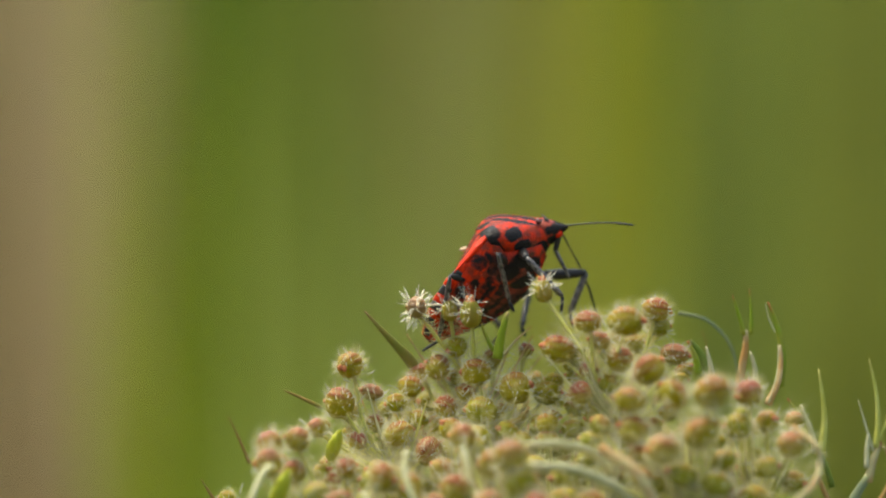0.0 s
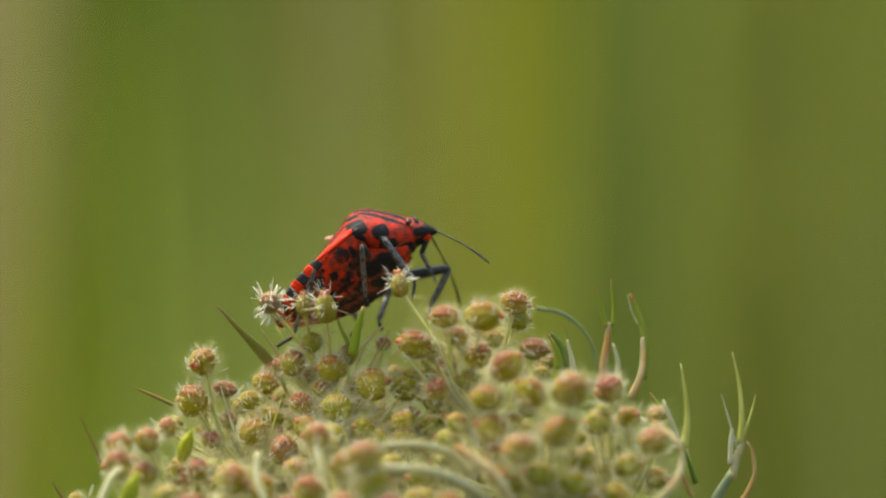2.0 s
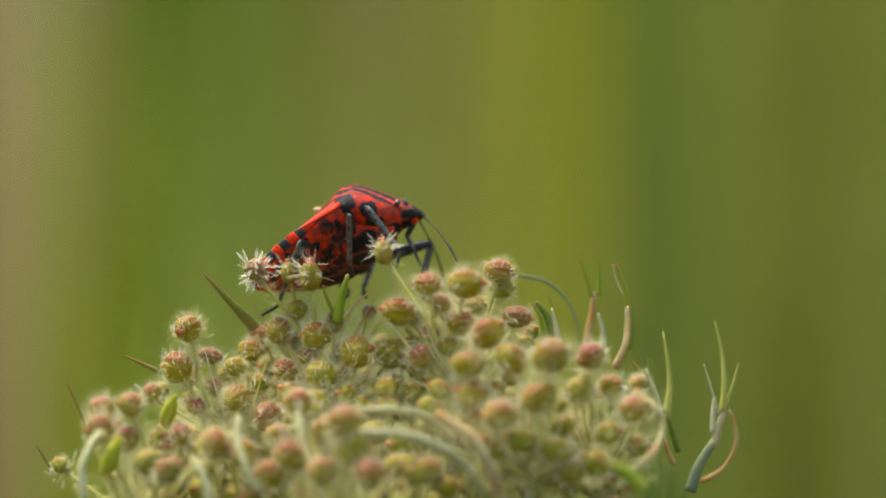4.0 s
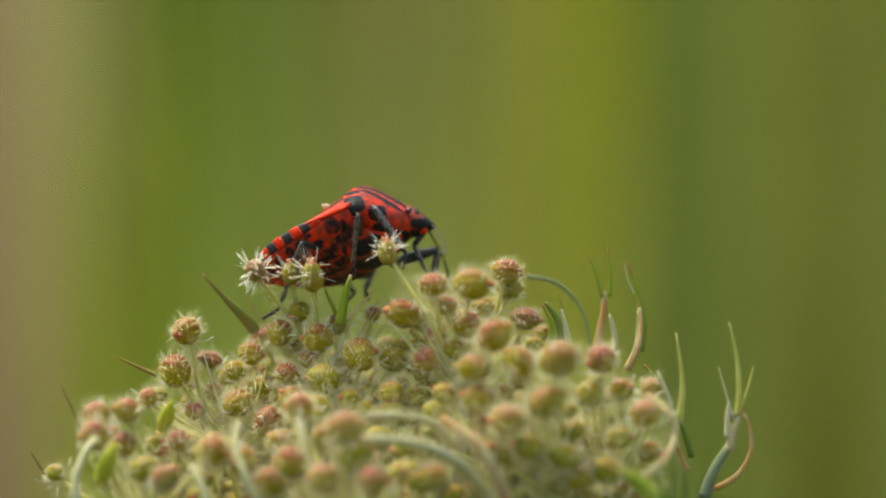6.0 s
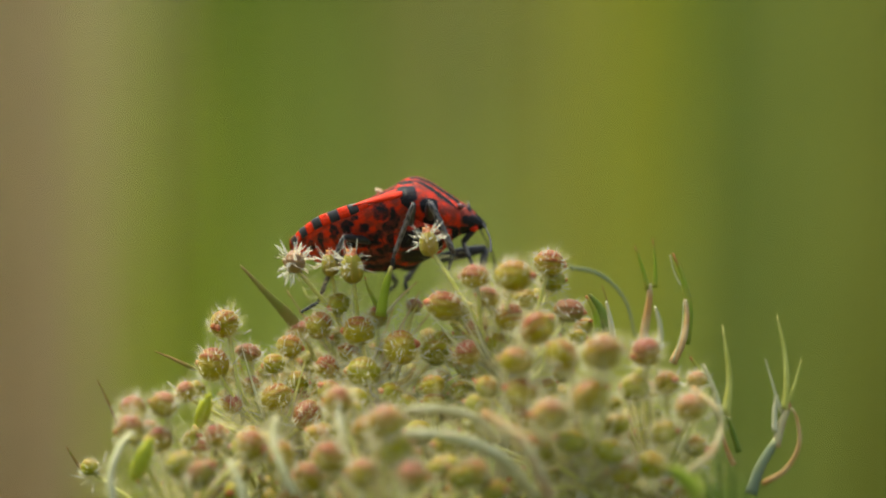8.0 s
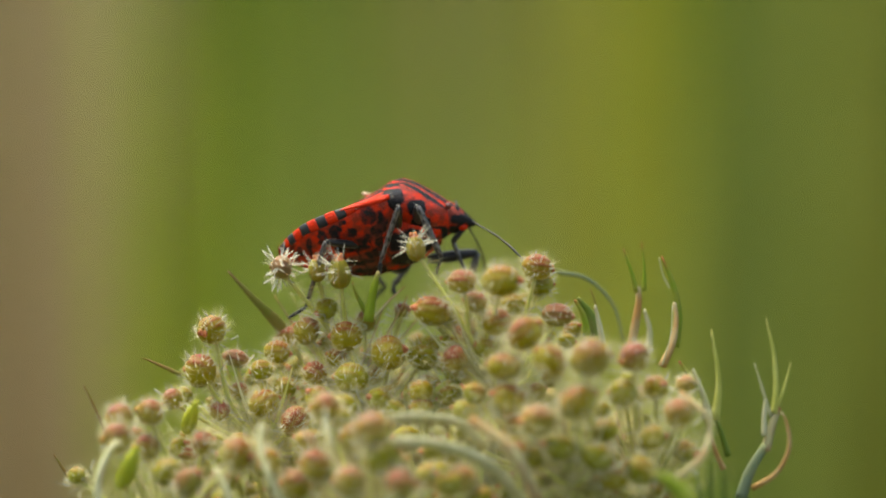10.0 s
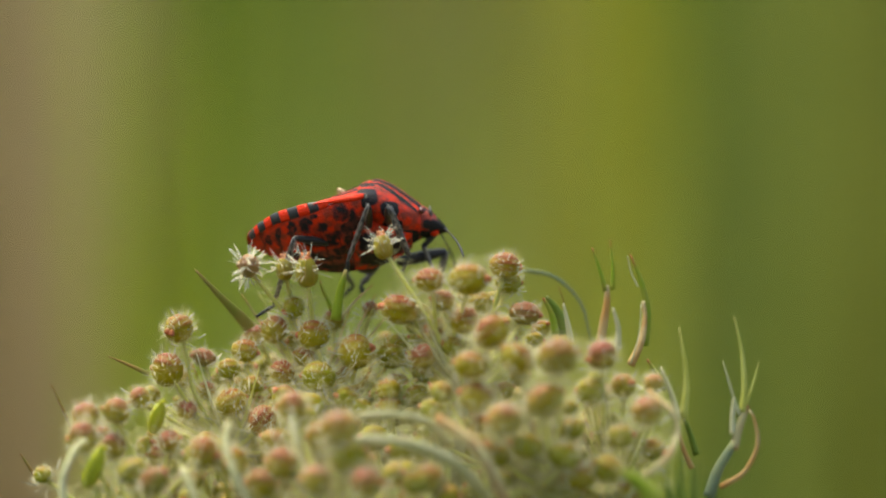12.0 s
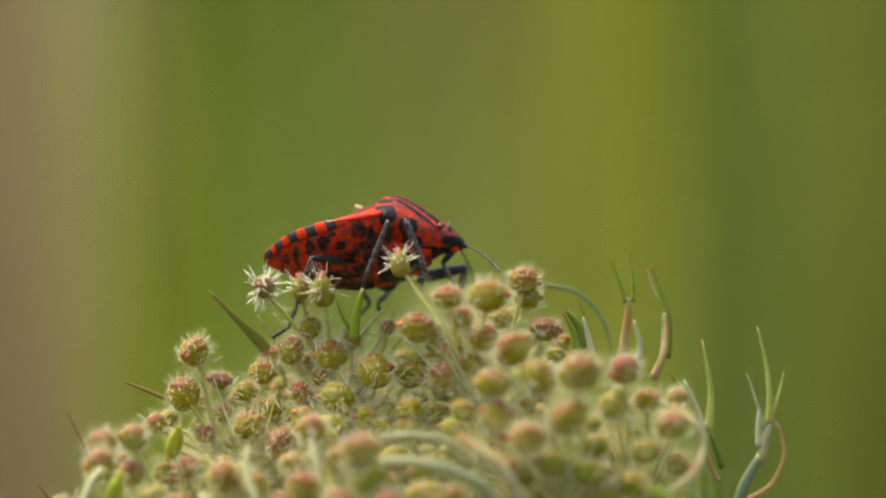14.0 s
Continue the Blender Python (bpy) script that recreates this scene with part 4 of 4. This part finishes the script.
# seconds, x and z of the body's middle (mm), pitch (degrees)
BUG_PATH = [(0, -4.89, 0.94, 31.2), (0.5, -4.87, 0.92, 31.1), (1, -4.80, 0.92, 32.4), (1.5, -4.76, 0.91, 30.0), (2, -4.58, 0.88, 23.0), (2.5, -4.57, 0.79, 20.5), (3, -4.69, 0.65, 18.9), (5.5, -4.59, 0.50, 12.2), (6, -4.56, 0.52, 9.0), (6.5, -4.51, 0.46, 7.1), (7, -4.39, 0.50, 6.0), (7.5, -4.22, 0.58, 3.4), (8, -4.18, 0.60, 3.0), (10.5, -4.08, 0.64, 6.8), (11, -4.04, 0.65, 7.9), (11.5, -4.01, 0.57, 3.6), (12, -3.94, 0.63, 1.1), (12.5, -3.85, 0.62, 1.5), (13, -3.86, 0.64, 1.3), (13.5, -3.84, 0.63, 2.2), (14, -3.81, 0.65, 0.6)]
BUG_DEEP = 209.4
# hip on the bug (mm), first and last foothold in the world (mm), lengths of femur, tibia and tarsus, the way its knee points
LEGS = [
    ((5.95, -1.2, -0.1), (-3.95, 206.3, -0.65), (-3.98, 206.3, -0.72), 3.3, 3.05, 0.55, (0.12, -0.75, 1.1), 0.72),
    ((6.95, -0.9, 0.2), (-1.05, 206.3, -0.5), (-1.05, 206.3, -0.5), 3.0, 2.75, 0.85, (0.0, -1.0, 0.75), 1.1),
    ((4.7, -0.9, -0.6), (-7.6, 208.0, -2.65), (-7.65, 208.0, -2.9), 2.3, 3.85, 1.0, (-0.8, -0.35, 0.7), 0.8),
    ((7.2, 0.6, -1.5), (-0.66, 210.6, -1.15), (0.05, 210.6, -2.5), 2.5, 2.3, 0.8, (1.0, 0.2, -0.1), 1.2),
    ((5.6, 0.9, -1.4), (-3.2, 211.0, -1.95), (-3.5, 211.0, -1.95), 2.6, 2.6, 0.6, (0.5, 1.0, 0.2), 1.0),
    ((4.3, 1.0, -1.7), (-4.1, 212.6, -2.2), (-3.9, 212.6, -2.0), 3.0, 3.6, 0.9, (-0.2, 1.0, 0.3), 1.0),
]
# seconds and the place of the knee on the bug's side (mm along, mm up), for the near legs
KNEES = {0: [(0, 5.7, 0.6), (1, 5.73, 0.65), (2, 5.82, 0.8), (3, 5.94, 0.99), (5.5, 6.03, 1.14), (6.5, 6.1, 1.18), (7.5, 6.18, 1.25), (8, 6.28, 1.22), (10.5, 6.16, 1.23), (12.5, 5.98, 1.32), (14, 6.06, 1.35)],
         2: [(0, 3.05, 0.89), (3, 3.22, 0.5), (5.5, 3.2, 0.3), (7, 2.88, 0.05), (8, 2.8, -0.2), (10.5, 2.4, -0.05), (12, 2.4, -0.18), (14, 2.35, -0.27)],
         1: [(0, 6.9, -0.3), (1, 6.95, -0.2), (2, 6.98, 0.7), (3, 7.0, 1.02), (5.5, 6.86, 1.34), (6.5, 6.83, 1.47), (7.5, 6.82, 1.5), (8, 7.06, 1.24), (10.5, 7.07, 1.08), (12.5, 6.99, 1.23), (14, 6.9, 1.34)]}
# seconds, direction of the antenna against the horizon (degrees) and its seen length (mm)
FEELER = [(0, 2, 3.7), (0.5, 0, 3.8), (1, 4, 3.65), (1.5, -6, 3.5), (2, -30, 3.3), (2.5, -44, 3.8), (3, -51, 3.4), (4.2, -52, 3.0), (5.5, -52, 2.5),
          (6, -64, 1.7), (6.5, -46, 2.3), (7, -35, 2.6), (7.5, -56, 1.7), (8, -72, 1.5), (9.2, -45, 2.6), (10.5, -28, 3.2), (11, -37, 2.8), (11.5, -46, 2.0),
          (12, -52, 1.7), (12.5, -60, 1.6), (13, -48, 1.8), (13.5, -42, 2.0), (14, -36, 2.2)]
ANTENNA = 3.85
# seconds, how far the belly is bent down against the breast (degrees)
BEND = [(0, 9), (1.5, 9), (3, 7.2), (5.5, 7), (6.5, 5.2), (7, 4.6), (7.5, 3), (8, 1.7), (10.5, 0.3), (12, -1.3), (14, -1.1)]
limbs = []
for hip, f0, f1, fem, tib, tar, pole, fat in LEGS:
    limbs.append((limb("femur", fem, 0.20 * fat, 0.15 * fat, CHITIN, "black thigh", 0.07 * fat, fuzz=26),
                  limb("tibia", tib, 0.15 * fat, 0.12 * fat, LEG, "grey-black bristly shin", 0.02, fuzz=60),
                  limb("tarsus", tar, 0.09, 0.06, CHITIN, "black jointed foot", 0.02, fuzz=16)))


def feeler(label, long=1.0):
    bm = bmesh.new()
    line = smooth_line([Vector((0, 0, 0)), Vector((0.0009, 0, 0.00006)), Vector((0.0019, 0, 0.00010)), Vector((0.0029, 0, 0.00004)), Vector((0.00385, 0, -0.0001))], 5)
    line = [p * long for p in line]
    n = len(line) - 1
    tube(bm, line, [0.001 * (0.042 + 0.008 * math.sin(18 * i / n) + (0.016 if i > 0.55 * n else 0)) * (1 if i < n else 0.4) for i in range(n + 1)], 7)
    return part("antenna", bm, CHITIN, bug, label)


near_feeler, far_feeler = feeler("thin black jointed antenna"), feeler("thin black jointed antenna hanging down", 1.3)
part("coxa", lump((5.7, 0.8, -1.62), (0.62, 0.45, 0.42), 0.2), CHITIN, bug, "shiny black hip joint under the breast")
beak_base = limb("beak_base", 0.95, 0.17, 0.14, CHITIN, "black base of the beak", 0.0)
beak_base.matrix_basis = turn_to(bug_point(9.15, 0.0, -0.1), bug_point(8.5, 0.0, -0.78))
beak = limb("beak", 1.75, 0.13, 0.05, LEG, "thin grey-black beak", 0.01)


def along(rows, t, k):
    return float(np.interp(t, [r[0] for r in rows], [r[k] for r in rows]))


def motions():
    """Keys the bug, and its legs, feelers and beak."""
    times = [r[0] for r in BUG_PATH]
    times = sorted({*times, 3.6, 4.2, 4.8, 8.8, 9.4, 10.0})
    body = {}
    for t in times:
        x, z, a = (along(BUG_PATH, t, k) for k in (1, 2, 3))
        body[t] = mm_pose(x, BUG_DEEP, z, 0, -a, 0)
    walk(bug, [(t, body[t]) for t in times])
    for number, ((hip, f0, f1, fem, tib, tar, pole, fat), (femur, tibia, tarsus)) in enumerate(zip(LEGS, limbs)):
        rows = ([], [], [])
        for t in times:
            p = min(1.0, max(0.0, (t - 1.5) / 6))
            back = body[t].inverted()
            foot = back @ mm(*(a + (b - a) * p for a, b in zip(f0, f1)))
            h = bug_point(*hip)
            d = foot - h
            far = min(d.length, (fem + tib) / 1000 * 0.985)
            foot = h + d.normalized() * far
            c = (far ** 2 + (fem / 1000) ** 2 - (tib / 1000) ** 2) / (2 * far)
            k = math.sqrt(max(1e-10, (fem / 1000) ** 2 - c * c))
            axis = d.normalized()
            side = Vector(pole) - axis * axis.dot(Vector(pole))
            knee = h + axis * c + side.normalized() * k
            if number in KNEES:
                foot = back @ mm(*(a + (b - a) * p for a, b in zip(f0, f1)))
                knee = bug_point(along(KNEES[number], t, 1), 0, along(KNEES[number], t, 2))
                rise = math.hypot(knee.x - foot.x, knee.z - foot.z)
                knee.y = foot.y - math.sqrt(max(1e-8, (tib / 1000) ** 2 - rise ** 2))
                h = knee + (h - knee).normalized() * fem / 1000
            shin = (foot - knee).normalized()
            flat = (shin * (1.2 if number in (0, 1) else 0.45) + (back.to_3x3() @ Vector((0.35 if pole[0] > 0 else -0.9, -0.2, -0.25)))).normalized()
            rows[0].append((t, turn_to(h, knee, Vector((0.3, 0.2, 1)))))
            rows[1].append((t, turn_to(knee, knee + shin, Vector((1, 0.1, 0.3)))))
            rows[2].append((t, turn_to(knee + shin * tib / 1000, knee + shin * tib / 1000 + flat, Vector((0.2, 1, 0.4)))))
        for ob, keys in zip((femur, tibia, tarsus), rows):
            walk(ob, keys)
    pivot = Matrix.Translation(bug_point(6.0, 0, 1.2))
    for ob in hind:
        walk(ob, [(t, pivot @ pose(0, 0, 0, 0, -along(BEND, t, 1), 0) @ pivot.inverted()) for t in times])
    near, far, tip = [], [], []
    for t in sorted({*times, *(r[0] for r in FEELER)}):
        pitch = along(BUG_PATH, t, 3)
        a, seen = along(FEELER, t, 1) - pitch, min(0.99, along(FEELER, t, 2) / ANTENNA)
        near.append((t, pose(*bug_point(9.55, -0.2, 0.12), 0, -a, 0) @ pose(0, 0, 0, 0, 0, -math.degrees(math.acos(seen)))))
        b, less = -64 - 6 * t / 14 - pitch, 0.95 - 0.4 * min(1, t / 8)
        far.append((t, pose(*bug_point(9.3, 0.35, 0.0), 0, -b, 0) @ pose(0, 0, 0, 0, 0, math.degrees(math.acos(less)))))
        tip.append((t, pose(*bug_point(8.52, 0.0, -0.72), 0, 62 + 6 * min(1, t / 8) + pitch, 0)))
    walk(near_feeler, near)
    walk(far_feeler, far)
    walk(beak, tip)


motions()
